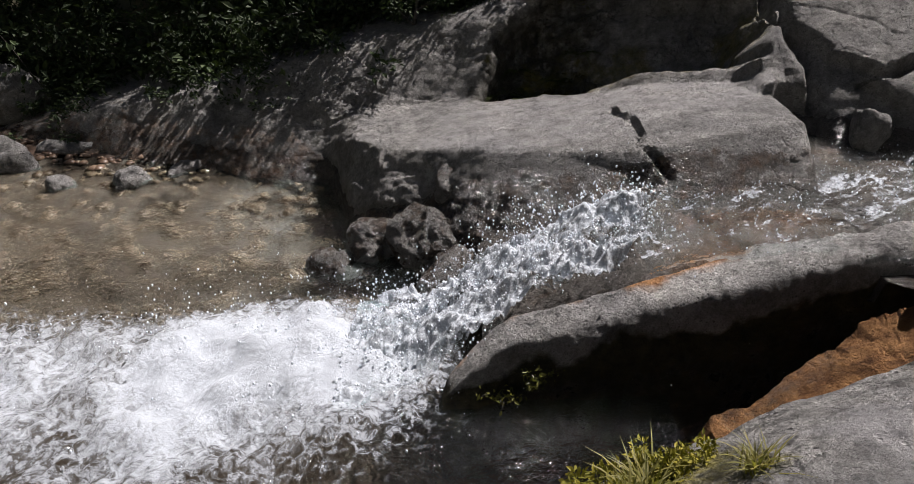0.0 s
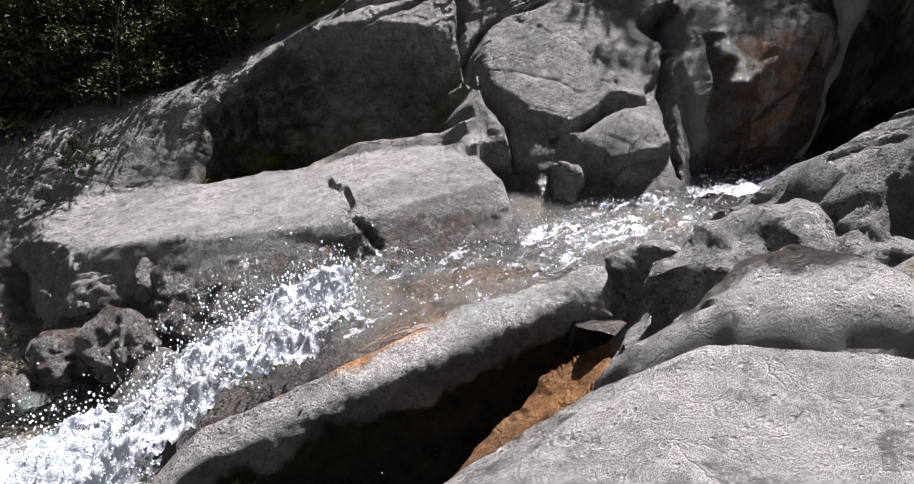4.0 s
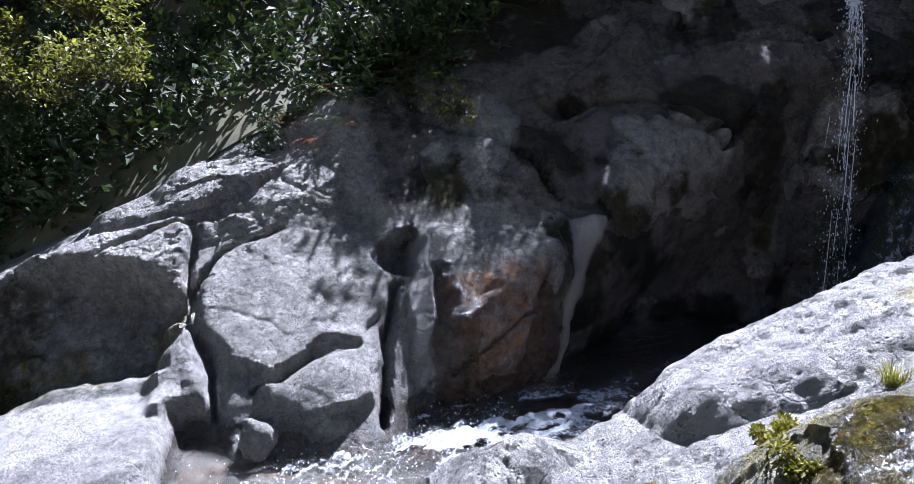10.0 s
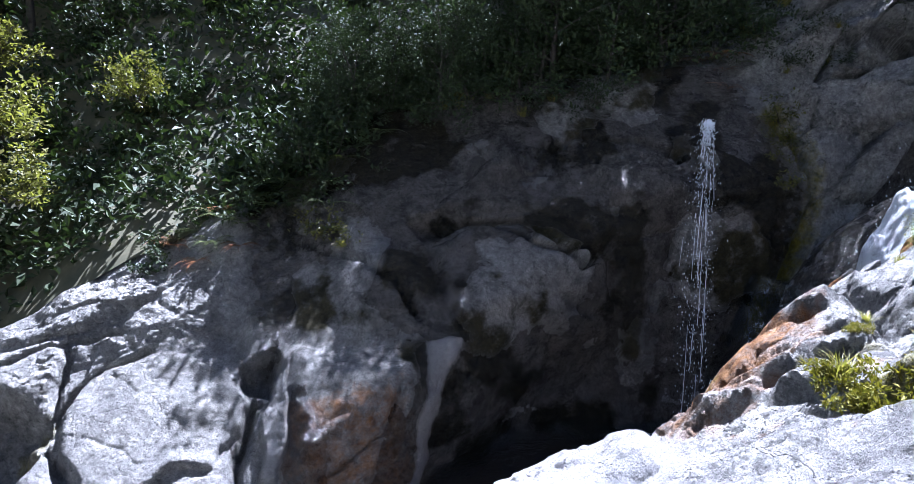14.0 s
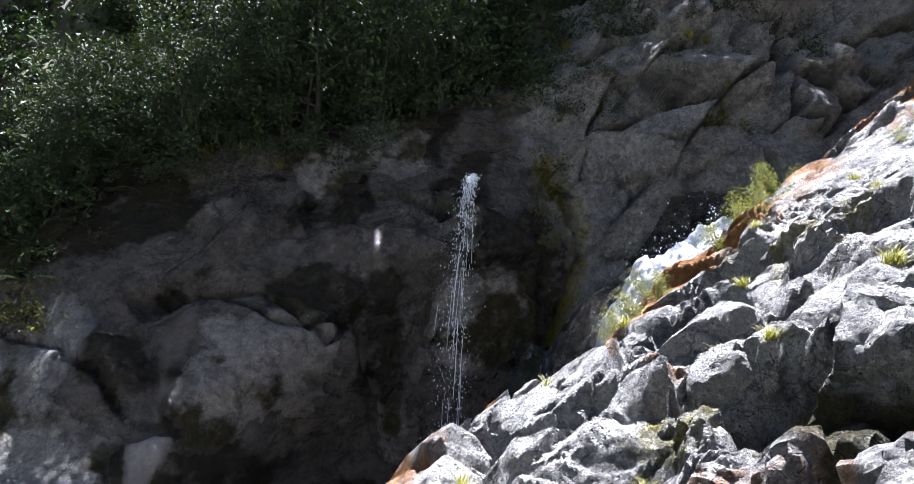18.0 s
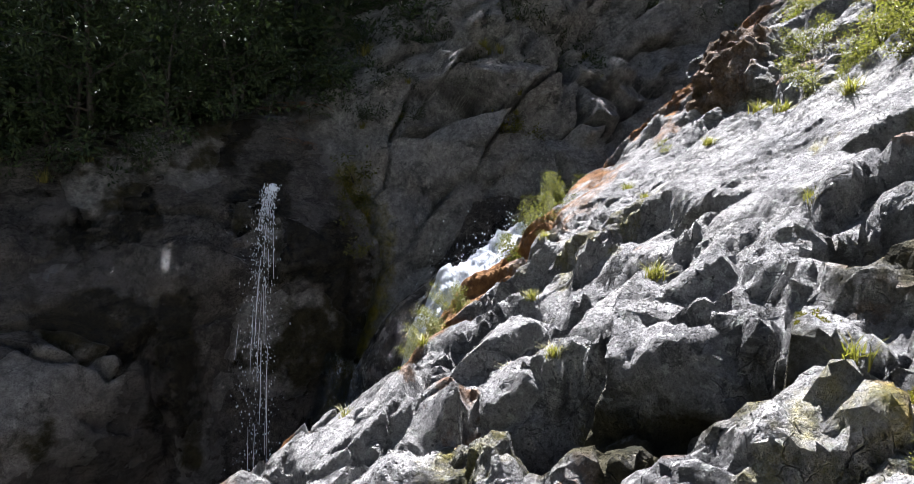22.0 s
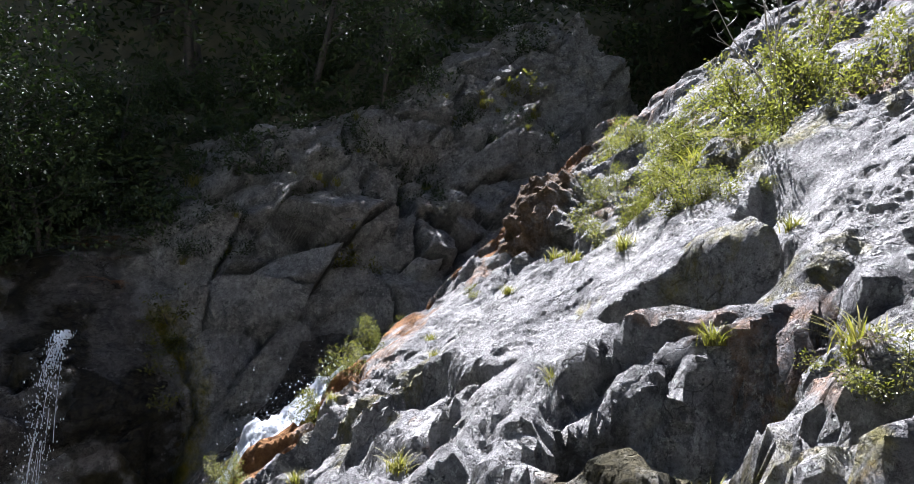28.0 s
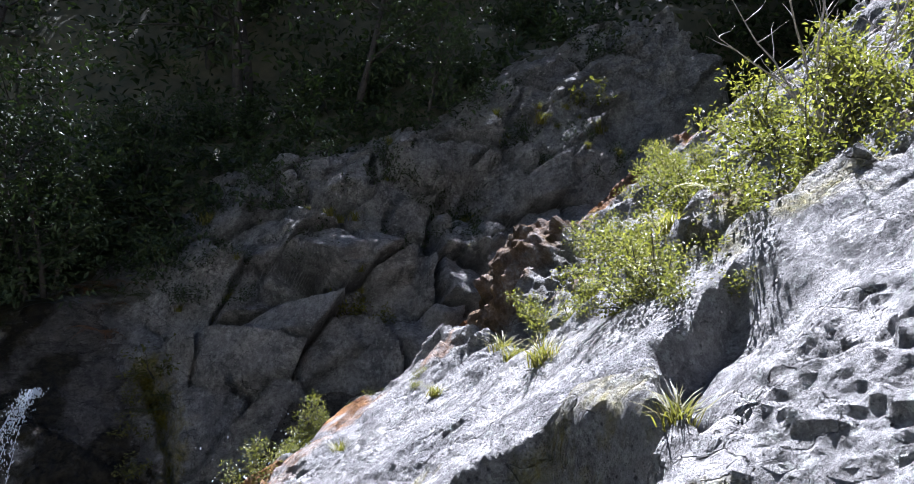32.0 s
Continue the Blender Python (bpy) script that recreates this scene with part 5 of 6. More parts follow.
divider()
for k, (at, size, turn) in enumerate([
        ((-5.16, 8.1, 0.46), (0.24, 0.18, 0.15), 20), ((-4.3, 8.25, 0.5), (0.3, 0.2, 0.16), 60), ((-6.15, 8.75, 0.6), (0.42, 0.32, 0.33), 0),
        ((-7.0, 10.5, 0.9), (0.7, 0.5, 0.55), 35), ((-5.6, 9.4, 0.55), (0.5, 0.25, 0.12), 10), ((-3.7, 8.75, 0.5), (0.35, 0.2, 0.1), 70)]):
    boulder("boulder", at, size, (0, 0, turn), 20 + k, "pale grey stone standing in the shallow pool", 4)
for k, (at, size, turn) in enumerate([
        ((-0.85, 6.35, 0.55), (0.35, 0.28, 0.4), 30), ((-0.35, 6.1, 0.7), (0.3, 0.35, 0.45), 80), ((-1.25, 6.0, 0.42), (0.3, 0.25, 0.25), 10),
        ((0.15, 6.75, 1.05), (0.5, 0.35, 0.35), 50), ((-0.1, 5.6, 0.5), (0.4, 0.25, 0.4), 60)]):
    boulder("boulder", at, size, (8, 12, turn), 40 + k, "dark wet angular rock beside the chute", 5, layers={"wet": 0.6, "rust": 0.2})
boulder("boulder", (16.3, 2.35, 7.35), (0.95, 1.0, 1.05), (0, 0, 20), 63, "big dark lichen-covered block with rust patches beside the gorge", 6, facets=18, square=0.03, rough=0.09, layers={"crust": 1.0, "lichen": 0.9, "rugged": 1.0, "algae_shade": 0.4, "rust": lambda p: 0.5 * smooth(0.1, 0.5, p[:, 1] + 0.3 * p[:, 2])})
boulder("boulder", (4.05, 6.4, 1.82), (0.22, 0.2, 0.22), (0, 0, 30), 61, "small rounded grey rock at the water's edge", 4)


# single rocks of the right bank
LICHENED = {"crust": 0.9, "lichen": 0.8, "rugged": 0.8}
for at, size, turn, seed, label, cuts, more in [
        ((3.25, 2.6, 2.42), (0.56, 0.5, 0.5), 0, 71, "dark lichen-spotted boulder with a pale sunlit top", [(-0.8, -0.5, 0.1, 0.62), (0.1, 0.15, 1, 0.8), (-0.2, 0.9, 0.2, 0.7)], {}),
        ((3.9, 2.05, 2.76), (0.42, 0.44, 0.52), 0, 72, "smooth pale boulder beside the trickling rivulet", [(-0.8, 0.5, 0.05, 0.6), (0.2, -0.1, 1, 0.8), (-0.3, -0.8, 0.35, 0.7)], {}),
        ((3.08, 3.38, 2.2), (0.26, 0.3, 0.26), 30, 73, "angular grey rock at the head of the stained slide", [(-0.7, -0.6, 0.2, 0.6)], {}),
        ((3.45, 1.98, 2.52), (0.26, 0.2, 0.17), 20, 74, "small dark rock with yellow moss beside the rivulet", [], {"moss": 0.35}),
        ((3.6, 2.32, 2.62), (0.2, 0.22, 0.18), 70, 75, "small dark rock wedged between two boulders", [], {"moss": 0.2}),
        ((3.3, 1.78, 2.45), (0.24, 0.18, 0.14), 110, 76, "low wet rock in the trickling rivulet", [], {"wet": 0.5}),
        # the face's shade is in its colour: algae layer darkens below the top
        ((11.4, 0.78, 5.78), (0.64, 0.72, 0.64), 0, 77, "big dark block with a shaded upright face, lichen-spotted", [(-0.95, -0.25, 0.12, 0.66), (-0.3, 0.92, 0.1, 0.66), (0.1, -0.2, 1, 0.76), (-0.2, -0.85, 0.4, 0.75)], {"crust": 1.0, "algae_shade": lambda p: 0.8 * smooth(0.4, -0.1, p[:, 2])}),
        ((11.2, 1.78, 5.4), (0.46, 0.42, 0.46), 0, 78, "angular sunlit block with a shaded side", [(-0.85, -0.5, 0.1, 0.62), (0.1, 0.1, 1, 0.8)], {}),
        ((10.55, -0.52, 5.85), (0.26, 0.2, 0.3), 30, 79, "rounded grey rock standing among plants", [(-0.8, -0.5, 0.1, 0.65)], {"moss": 0.2})]:
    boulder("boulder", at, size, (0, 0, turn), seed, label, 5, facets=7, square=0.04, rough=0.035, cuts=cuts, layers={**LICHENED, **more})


def pebbles():
    """Stones of the shallow bed, joined."""
    rng = np.random.RandomState(9)
    v, f = SPHERES[1]
    vs, fs = [], []
    for k in range(2400):
        x, y = rng.uniform(-8, -0.8), rng.uniform(5.2, 10.2)
        s = 0.03 + 0.09 * rng.uniform() ** 3
        z = 0.32 + 0.12 * (y - 7.5) if x < -1.4 else 0.1
        p = v * (1 + 0.15 * rng.normal(size=v.shape)) * np.array([s, s * rng.uniform(0.6, 1), s * 0.55])
        a = rng.uniform(0, 6.28)
        vs.append(np.stack([p[:, 0] * math.cos(a) - p[:, 1] * math.sin(a) + x, p[:, 0] * math.sin(a) + p[:, 1] * math.cos(a) + y, p[:, 2] + min(z, 0.85)], 1))
        fs.append(f + k * len(v))
    ob = new("pebbles", mesh_from("pebbles", np.concatenate(vs), np.concatenate(fs), PEBBLE))
    return tagged(ob, "brown and grey pebbles on the shallow stream bed", "pebbles", kind="stuff")


pebbles()

# ---- foliage ----
def leaf_cloud(name, centres, spread_by, count, leaf, seed, material, flat=0.5, long=2.0):
    """Many small folded leaves gathered in clumps."""
    rng = np.random.RandomState(seed)
    centres = np.asarray(centres, float)
    pick = rng.randint(0, len(centres), count)
    off = rng.normal(size=(count, 3))
    off *= (rng.uniform(0.35, 1.0, count) / np.linalg.norm(off, axis=1))[:, None]
    p = centres[pick, :3] + off * (centres[pick, 3] * spread_by)[:, None] * np.array([1, 1, 0.8])
    tip = off + rng.normal(size=(count, 3)) * 0.6 + np.array([0, 0, 0.1])
    tip[:, 2] *= flat + 0.3
    tip /= np.linalg.norm(tip, axis=1)[:, None]
    side = np.cross(tip, rng.normal(size=(count, 3)) * 0.5 + np.array([0, 0, 1.0]))
    side /= np.linalg.norm(side, axis=1)[:, None] + 1e-9
    up = np.cross(side, tip)
    l = leaf * rng.uniform(0.6, 1.3, count)[:, None]
    wd = l / long
    a, c = p, p + tip * l - up * l * 0.12
    b, d = p + tip * l * 0.5 + side * wd * 0.5 + up * l * 0.08, p + tip * l * 0.5 - side * wd * 0.5 + up * l * 0.08
    verts = np.stack([a, b, c, d], 1).reshape(-1, 3)
    i = np.arange(count)[:, None] * 4
    faces = np.concatenate([i + [0, 1, 2], i + [0, 2, 3]])
    return mesh_from(name, verts, faces, material, flat=True)


def tubes(name, lines, material, sides=6):
    """Tapered limbs: each line is a list of (point, radius)."""
    verts, faces = [], []
    for line in lines:
        base = len(verts)
        for k, (p, r) in enumerate(line):
            q = Vector(line[min(k + 1, len(line) - 1)][0]) - Vector(line[max(k - 1, 0)][0])
            q = q.normalized() if q.length > 1e-6 else Vector((0, 0, 1))
            s = q.orthogonal().normalized()
            t = q.cross(s)
            for j in range(sides):
                a = 2 * math.pi * j / sides
                verts.append(Vector(p) + float(r) * (math.cos(a) * s + math.sin(a) * t))
        for k in range(len(line) - 1):
            for j in range(sides):
                a, b = base + k * sides + j, base + k * sides + (j + 1) % sides
                faces.append((a, b, b + sides, a + sides))
    return mesh_from(name, np.array([v[:] for v in verts]), np.array(faces), material)


def limb(rng, start, way, length, radius, bend=0.25, steps=6):
    p, q, out = Vector(start), Vector([float(c) for c in way]).normalized(), []
    for k in range(steps + 1):
        out.append((p.copy(), radius * (1 - 0.8 * k / steps)))
        q = (q + Vector([float(c) for c in rng.normal(size=3)]) * bend * 0.5).normalized()
        p = p + q * length / steps
    return out


def tree(seed, height, crown, leaves, leaf, label, leafage=None, clumps=26):
    rng = np.random.RandomState(seed)
    ob = root("tree", pose(0, 0, 0), label, "tree", "trees of the wooded slope")
    trunk = limb(rng, (0, 0, -0.4), (0.05, 0, 1), height * 0.8, height * 0.016, 0.12, 8)
    lines, ends = [trunk], []
    for k in range(12):
        p, r = trunk[2 + k % 6]
        a = rng.uniform(0, 2 * math.pi)
        b = limb(rng, p, (math.cos(a), math.sin(a), rng.uniform(0.2, 0.9)), crown * rng.uniform(0.6, 1.0), r * 0.5)
        lines.append(b)
        ends += [b[-1][0], b[3][0]]
    part("trunk", tubes("trunk", lines, BARK, 4), ob)
    centres = [(*e, rng.uniform(0.35, 0.75)) for e in ends]
    while len(centres) < clumps + 24:
        a, s = rng.uniform(0, 2 * math.pi), rng.uniform(0.2, 1) ** 0.5
        centres.append((crown * s * math.cos(a), crown * s * math.sin(a), height * rng.uniform(0.02, 1.0) ** 1.2, rng.uniform(0.4, 0.9)))
    part("crown", leaf_cloud("crown", centres, crown * 0.36, leaves, leaf, seed + 1, leafage or LEAF), ob)
    return ob


def scatter(first, places):
    """The first thing takes the first place, its copies the others."""
    for k, m in enumerate(places):
        if k == 0:
            first.matrix_basis = m
        else:
            copy_thing(first, m)


def sized(x, y, z, s, turn):
    return pose(x, y, z, 0, 0, turn) @ Matrix.Diagonal((s, s, s, 1))


def shrub(seed, size, leaves, leaf, label, leafage, category="shrub", group="shrubs below the woods"):
    rng = np.random.RandomState(seed)
    ob = root(category, pose(0, 0, 0), label, category, group)
    lines, centres = [], []
    for k in range(11):
        a = rng.uniform(0, 2 * math.pi)
        b = limb(rng, (0.1 * size * math.cos(a), 0.1 * size * math.sin(a), -0.25), (0.7 * math.cos(a), 0.7 * math.sin(a), rng.uniform(0.5, 1.3)), size * rng.uniform(0.7, 1.15), 0.018 * size, 0.35)
        lines.append(b)
        for p, r in b[2:]:
            centres.append((*p, rng.uniform(0.5, 1.0)))
    part("stem", tubes("stem", lines, BARK, 3), ob)
    part("foliage", leaf_cloud("foliage", centres, size * 0.24, leaves, leaf, seed + 1, leafage), ob)
    return ob


def fern(seed, length, label, leafage):
    """A rosette of arching fronds, each with two rows of leaflets."""
    rng = np.random.RandomState(seed)
    ob = root("fern", pose(0, 0, 0), label, "fern", "ferns on the bank")
    for k in range(9):
        a = 2 * math.pi * k / 9 + rng.uniform(-0.3, 0.3)
        out, side = np.array([math.cos(a), math.sin(a), 0]), np.array([-math.sin(a), math.cos(a), 0])
        l, arch = length * rng.uniform(0.7, 1.1), rng.uniform(0.5, 0.9)
        verts, faces = [], []
        for s in np.linspace(0, 1, 20):
            p = out * l * s * 0.9 + np.array([0, 0, 1]) * l * (arch * s - 1.05 * arch * s * s)
            if s < 0.95:
                b = len(verts)
                q = out * l * (s + 0.053) * 0.9 + np.array([0, 0, 1]) * l * (arch * (s + 0.053) - 1.05 * arch * (s + 0.053) ** 2)
                verts += [p - side * 0.005, p + side * 0.005, q]
                faces.append((b, b + 1, b + 2))
            if s < 0.12:
                continue
            w = l * 0.26 * math.sin(math.pi * (0.12 + 0.88 * (1 - s))) ** 0.8 * (1.15 - s)
            for sg in (-1, 1):
                tip = p + sg * side * w + out * w * 0.35 - np.array([0, 0, 0.15 * w])
                b = len(verts)
                verts += [p - out * 0.016 * l, tip, p + out * 0.022 * l]
                faces.append((b, b + 1, b + 2) if sg > 0 else (b, b + 2, b + 1))
        part("frond", mesh_from("frond", np.array(verts), np.array(faces), leafage, flat=True), ob)
    return ob


def tuft(seed, length, blades, label, leafage):
    """A clump of bent grass blades."""
    rng = np.random.RandomState(seed)
    ob = root("grass_tuft", pose(0, 0, 0), label, "grass", "grass tufts on the rocks")
    verts, faces = [], []
    for k in range(blades):
        a, l = rng.uniform(0, 2 * math.pi), length * rng.uniform(0.5, 1.2)
        out, side = np.array([math.cos(a), math.sin(a), 0]), np.array([-math.sin(a), math.cos(a), 0])
        p0 = np.array([*(rng.normal(size=2) * length * 0.16), -0.03])
        lean, b = rng.uniform(0.25, 1.0), len(verts)
        for s, w in ((0, 1.0), (0.4, 0.9), (0.75, 0.6), (1, 0.05)):
            p = p0 + out * l * lean * s ** 1.6 + np.array([0, 0, l * (s - 0.45 * lean * s * s)])
            verts += [p - side * 0.005 * w, p + side * 0.005 * w]
        for q in (0, 2, 4):
            faces.append((b + q, b + q + 1, b + q + 3, b + q + 2))
    part("blade_clump", mesh_from("blade_clump", np.array(verts), np.array(faces), leafage, flat=True), ob)
    return ob


def left_point(x, w):
    x, y, z, _, _ = left_surface(np.array([[float(x)]]), np.array([[float(w)]]))
    return float(x[0, 0]), float(y[0, 0]), float(z[0, 0])


def right_point(x, y):
    q = right_surface(np.array([[float(x)]]), np.array([[float(y)]]))
    return float(x), float(y), float(q[2][0, 0])


PLACED = set()


def strew(things, places, seed):
    """Things at places (x, y, z, size), turned at random; the first of each kind takes its first place."""
    rng = np.random.RandomState(seed)
    for k, (x, y, z, s) in enumerate(places):
        ob = things[k % len(things)]
        m = pose(x, y, z, rng.uniform(-8, 8), rng.uniform(-8, 8), rng.uniform(0, 360))
        if ob.name in PLACED:
            ob = copy_thing(ob, m)
        else:
            PLACED.add(ob.name)
            ob.matrix_basis = m
        ob.scale = (s, s, s * rng.uniform(0.85, 1.15))


# places that the sun reaches: the slab, the face, the ledge, the stream and the pool
SUNNY = [Vector(q) for q in [(0.5, 7.2, 1.6), (1.6, 7.0, 1.7), (2.8, 6.8, 1.85), (3.8, 7.1, 2.4), (4.4, 6.8, 2.3), (5.0, 6.9, 2.6), (4.2, 7.6, 3.0), (5.0, 7.5, 3.0), (4.6, 8.0, 3.3),
                             (3.0, 5.2, 1.7), (5.0, 5.8, 1.7), (0.0, 5.0, 1.0), (-2.0, 5.0, 0.5), (-4.0, 6.5, 0.5), (-5.5, 8.0, 0.6), (-3.0, 7.6, 0.5), (2.4, 11.2, 6.4), (1.6, 12.2, 7.0)]]
SUNNY += [Vector(q) for q in [(9, 1.5, 5), (10.5, 2.5, 5.2), (11, 0.5, 5.6), (12.5, 1.5, 6), (13.5, 0, 6.6), (14, 3, 6.3), (15.5, 1, 7.8), (16, 3, 7.5), (6.5, 2.5, 4), (3.5, 2, 3.2), (2, 1.5, 2.9), (13, -1.5, 7), (17, 0, 8.5), (14.5, -2, 7.5)]]
SUNNY += [Vector(left_point(x, w)) for x, w in [(1.1, 8.75), (0.8, 8.5), (1.85, 8.8), (-0.6, 6.4), (-1.1, 6.2), (2.85, 9.1), (4.0, 8.1), (3.3, 9.0), (2.2, 9.3), (1.6, 9.05), (4.7, 7.55), (5.2, 7.4), (3.7, 9.2), (0.2, 8.1), (-0.3, 7.6), (2.4, 8.6), (1.3, 8.4), (3.3, 8.4), (4.3, 8.6), (3.2, 9.5), (2.6, 9.7)]]
SUNNY += [Vector(q) for q in [(-1.5, 6.6, 0.5), (-2.6, 6.2, 0.5), (-4.5, 7.6, 0.5), (-3.5, 5.6, 0.5), (-6.0, 7.0, 0.5)]]
# places that lie in the shade of the woods
DARK = [Vector(left_point(x, w)) for x, w in [(-1.5, 7.1), (-2.3, 6.9), (-0.5, 7.5), (-1.3, 7.8), (0.3, 9.0), (-2.5, 7.8), (-0.8, 8.5), (-3.5, 7.5), (4.3, 9.9), (5.7, 8.9), (3.5, 10.2), (5.2, 9.5),
                                              (6.3, 7.0), (7.2, 7.0), (7.6, 8.2), (9.2, 8.3), (6.1, 8.3), (6.6, 7.8), (2.9, 9.9), (8.5, 7.5), (10.0, 9.0), (11.0, 8.0), (12.5, 8.5), (7.0, 9.0), (10.0, 10.5), (15.0, 10.0), (17.0, 10.0), (19.0, 11.0)]]
DARK += [Vector(left_point(x, w)) for x in (5.9, 6.5, 7.1, 7.7, 8.4, 9.1, 9.8, 10.6, 11.5, 12.5) for w in (6.6, 7.4, 8.2, 9.0, 9.8, 10.6) if w < 11.4]


def shades(x, y, z, r, places=SUNNY):
    """Whether a ball at that place would shade one of the places."""
    for q in places:
        v = Vector((x, y, z)) - q
        s = v.dot(sun_way)
        if s > 0 and (v - s * sun_way).length < r:
            return True
    return False


# trees of the slope: tall where the gorge lies in shade, low where the sun reaches the bank
rng = np.random.RandomState(5)
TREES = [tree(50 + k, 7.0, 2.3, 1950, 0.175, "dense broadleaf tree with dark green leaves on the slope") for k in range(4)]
spots = []
open_dark = list(DARK)
for k in range(9000):
    x, back = (rng.uniform(-6, 26), 0.6 + 9 * rng.uniform() ** 1.5) if k % 2 else (rng.uniform(5.5, 13.5), rng.uniform(-0.1, 1.6))
    px, py, pz = (float(q) for q in slope_point(x, back))
    s = rng.uniform(0.32, 1.5) if k % 2 else rng.uniform(0.26, 0.6)
    if shades(px, py, pz + 3.4 * s, 2.9 * s) or shades(px, py, pz + 6.0 * s, 2.4 * s) or shades(px, py, pz + 1.2 * s, 2.4 * s):
        continue
    hit = [q for q in open_dark if shades(px, py, pz + 3.6 * s, 1.8 * s, [q])]
    if hit:
        open_dark = [q for q in open_dark if q not in hit or rng.uniform() < 0.4]
        spots.append((px, py, pz, s))
for k in range(1400):
    if len(spots) >= 135:
        break
    x, back = rng.uniform(-16, 40), 1.2 + 15 * rng.uniform() ** 1.7
    px, py, pz = (float(q) for q in slope_point(x, back))
    s = rng.uniform(0.75, 1.35)
    if shades(px, py, pz + 3.4 * s, 2.9 * s) or shades(px, py, pz + 6.0 * s, 2.4 * s):
        continue
    if any((px - q[0]) ** 2 + (py - q[1]) ** 2 < 1.6 for q in spots):
        continue
    spots.append((px, py, pz, s))
# trees that stand between the sun and what still lies open to it
for q in open_dark:
    best = None
    for d in np.arange(1.5, 16.0, 0.25):
        p = q + float(d) * sun_way
        foot = np.interp(p.x, BANK_X, WOOD_W), np.interp(p.x, BANK_X, BANK_H)
        back = p.y - C45 * (foot[0] - foot[1])
        if back < 0.2:
            continue
        px, py, pz = (float(c) for c in slope_point(p.x, back))
        s = (p.z - pz) / 3.4
        if 0.25 < s < 1.5 and not (shades(px, py, pz + 3.4 * s, 2.1 * s) or shades(px, py, pz + 6.0 * s, 1.5 * s)):
            best = (px, py, pz, s)
            break
    if best and not any(math.dist(best[:3], r[:3]) < 0.5 for r in spots):
        spots.append(best)
strew(TREES, spots, 6)
far = []
for k in range(90):
    x, y = rng.uniform(26, 70), rng.uniform(-28, 22)
    z, s = float(upstream_hill(np.array(x), np.array(y))) - 0.3, rng.uniform(1.2, 1.9)
    if not shades(x, y, z + 3.6 * s, 2.9 * s):
        far.append((x, y, z, s))
strew([tree(70, 7.0, 2.6, 1500, 0.34, "distant dark tree on the wooded hillside up the valley")], far, 7)


def undergrowth():
    """Low leafage over the whole hillside, too dense to count."""
    rng = np.random.RandomState(24)
    x, b = rng.uniform(-14, 44, 5200), 0.9 + 17 * rng.uniform(size=5200) ** 1.5
    px, py, pz = slope_point(x, b)
    pz = pz + 0.35 * fbm(px, py, pz, 2.5, 4, 211)
    u, v = rng.uniform(22, 50, 2600), rng.uniform(-22, 22, 2600)
    hz = upstream_hill(u, v)
    hz = hz + 0.8 * fbm(u, v, hz, 6.0, 4, 215)
    x2, b2 = rng.uniform(-6, 11, 1500), 0.8 + 8 * rng.uniform(size=1500)
    qx, qy, qz = slope_point(x2, b2)
    qz = qz + 0.35 * fbm(qx, qy, qz, 2.5, 4, 211)
    x3 = rng.uniform(24, 48, 1200)
    rx, ry, rz = slope_point(x3, 0.3 + 0 * x3)
    rz = rz - rng.uniform(0, 6, 1200)
    c = np.concatenate([np.stack([px, py, pz + 0.15, 0.5 + 0 * px], 1), np.stack([qx, qy, qz + 0.15, 0.5 + 0 * qx], 1), np.stack([rx, ry - 0.2, rz, 0.7 + 0 * rx], 1), np.stack([u, v, hz + 0.3, 0.9 + 0 * u], 1)])
    ob = new("undergrowth", leaf_cloud("undergrowth", c, 0.9, 110000, 0.19, 25, LEAF))
    tagged(ob, "low dark green undergrowth covering the hillside", "undergrowth", kind="stuff")


undergrowth()


def leaning_sapling(low, high, reach):
    """A thin bare stem that leans out of the woods between the sun and the rock face."""
    rng = np.random.RandomState(int(reach * 10))
    a, b = Vector(left_point(*low)) + reach * sun_way, Vector(left_point(*high)) + reach * sun_way
    foot = b + 1.6 * (b - a)
    ob = root("sapling", Matrix.Translation(foot), "thin leaning sapling at the edge of the woods", "tree", "saplings over the rock face")
    stem = [(a + k / 9 * (foot - a) + Vector([float(q) for q in rng.normal(size=3) * 0.02]) - foot, 0.035 + 0.004 * k) for k in range(10)]
    part("trunk", tubes("trunk", [stem], BARK, 6), ob)
    centres = [(*(b - foot + Vector([float(q) for q in rng.normal(size=3) * 0.25])), 0.6) for k in range(6)]
    part("crown", leaf_cloud("crown", centres, 0.3, 160, 0.12, int(reach * 7), LEAF), ob)


for low, high, reach in [((4.68, 7.5), (5.25, 8.3), 7.0), ((5.15, 7.55), (5.56, 8.2), 7.6), ((4.95, 7.75), (5.4, 8.25), 8.2)]:
    leaning_sapling(low, high, reach)

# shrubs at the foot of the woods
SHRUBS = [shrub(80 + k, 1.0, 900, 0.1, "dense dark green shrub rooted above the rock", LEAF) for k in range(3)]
spots = []
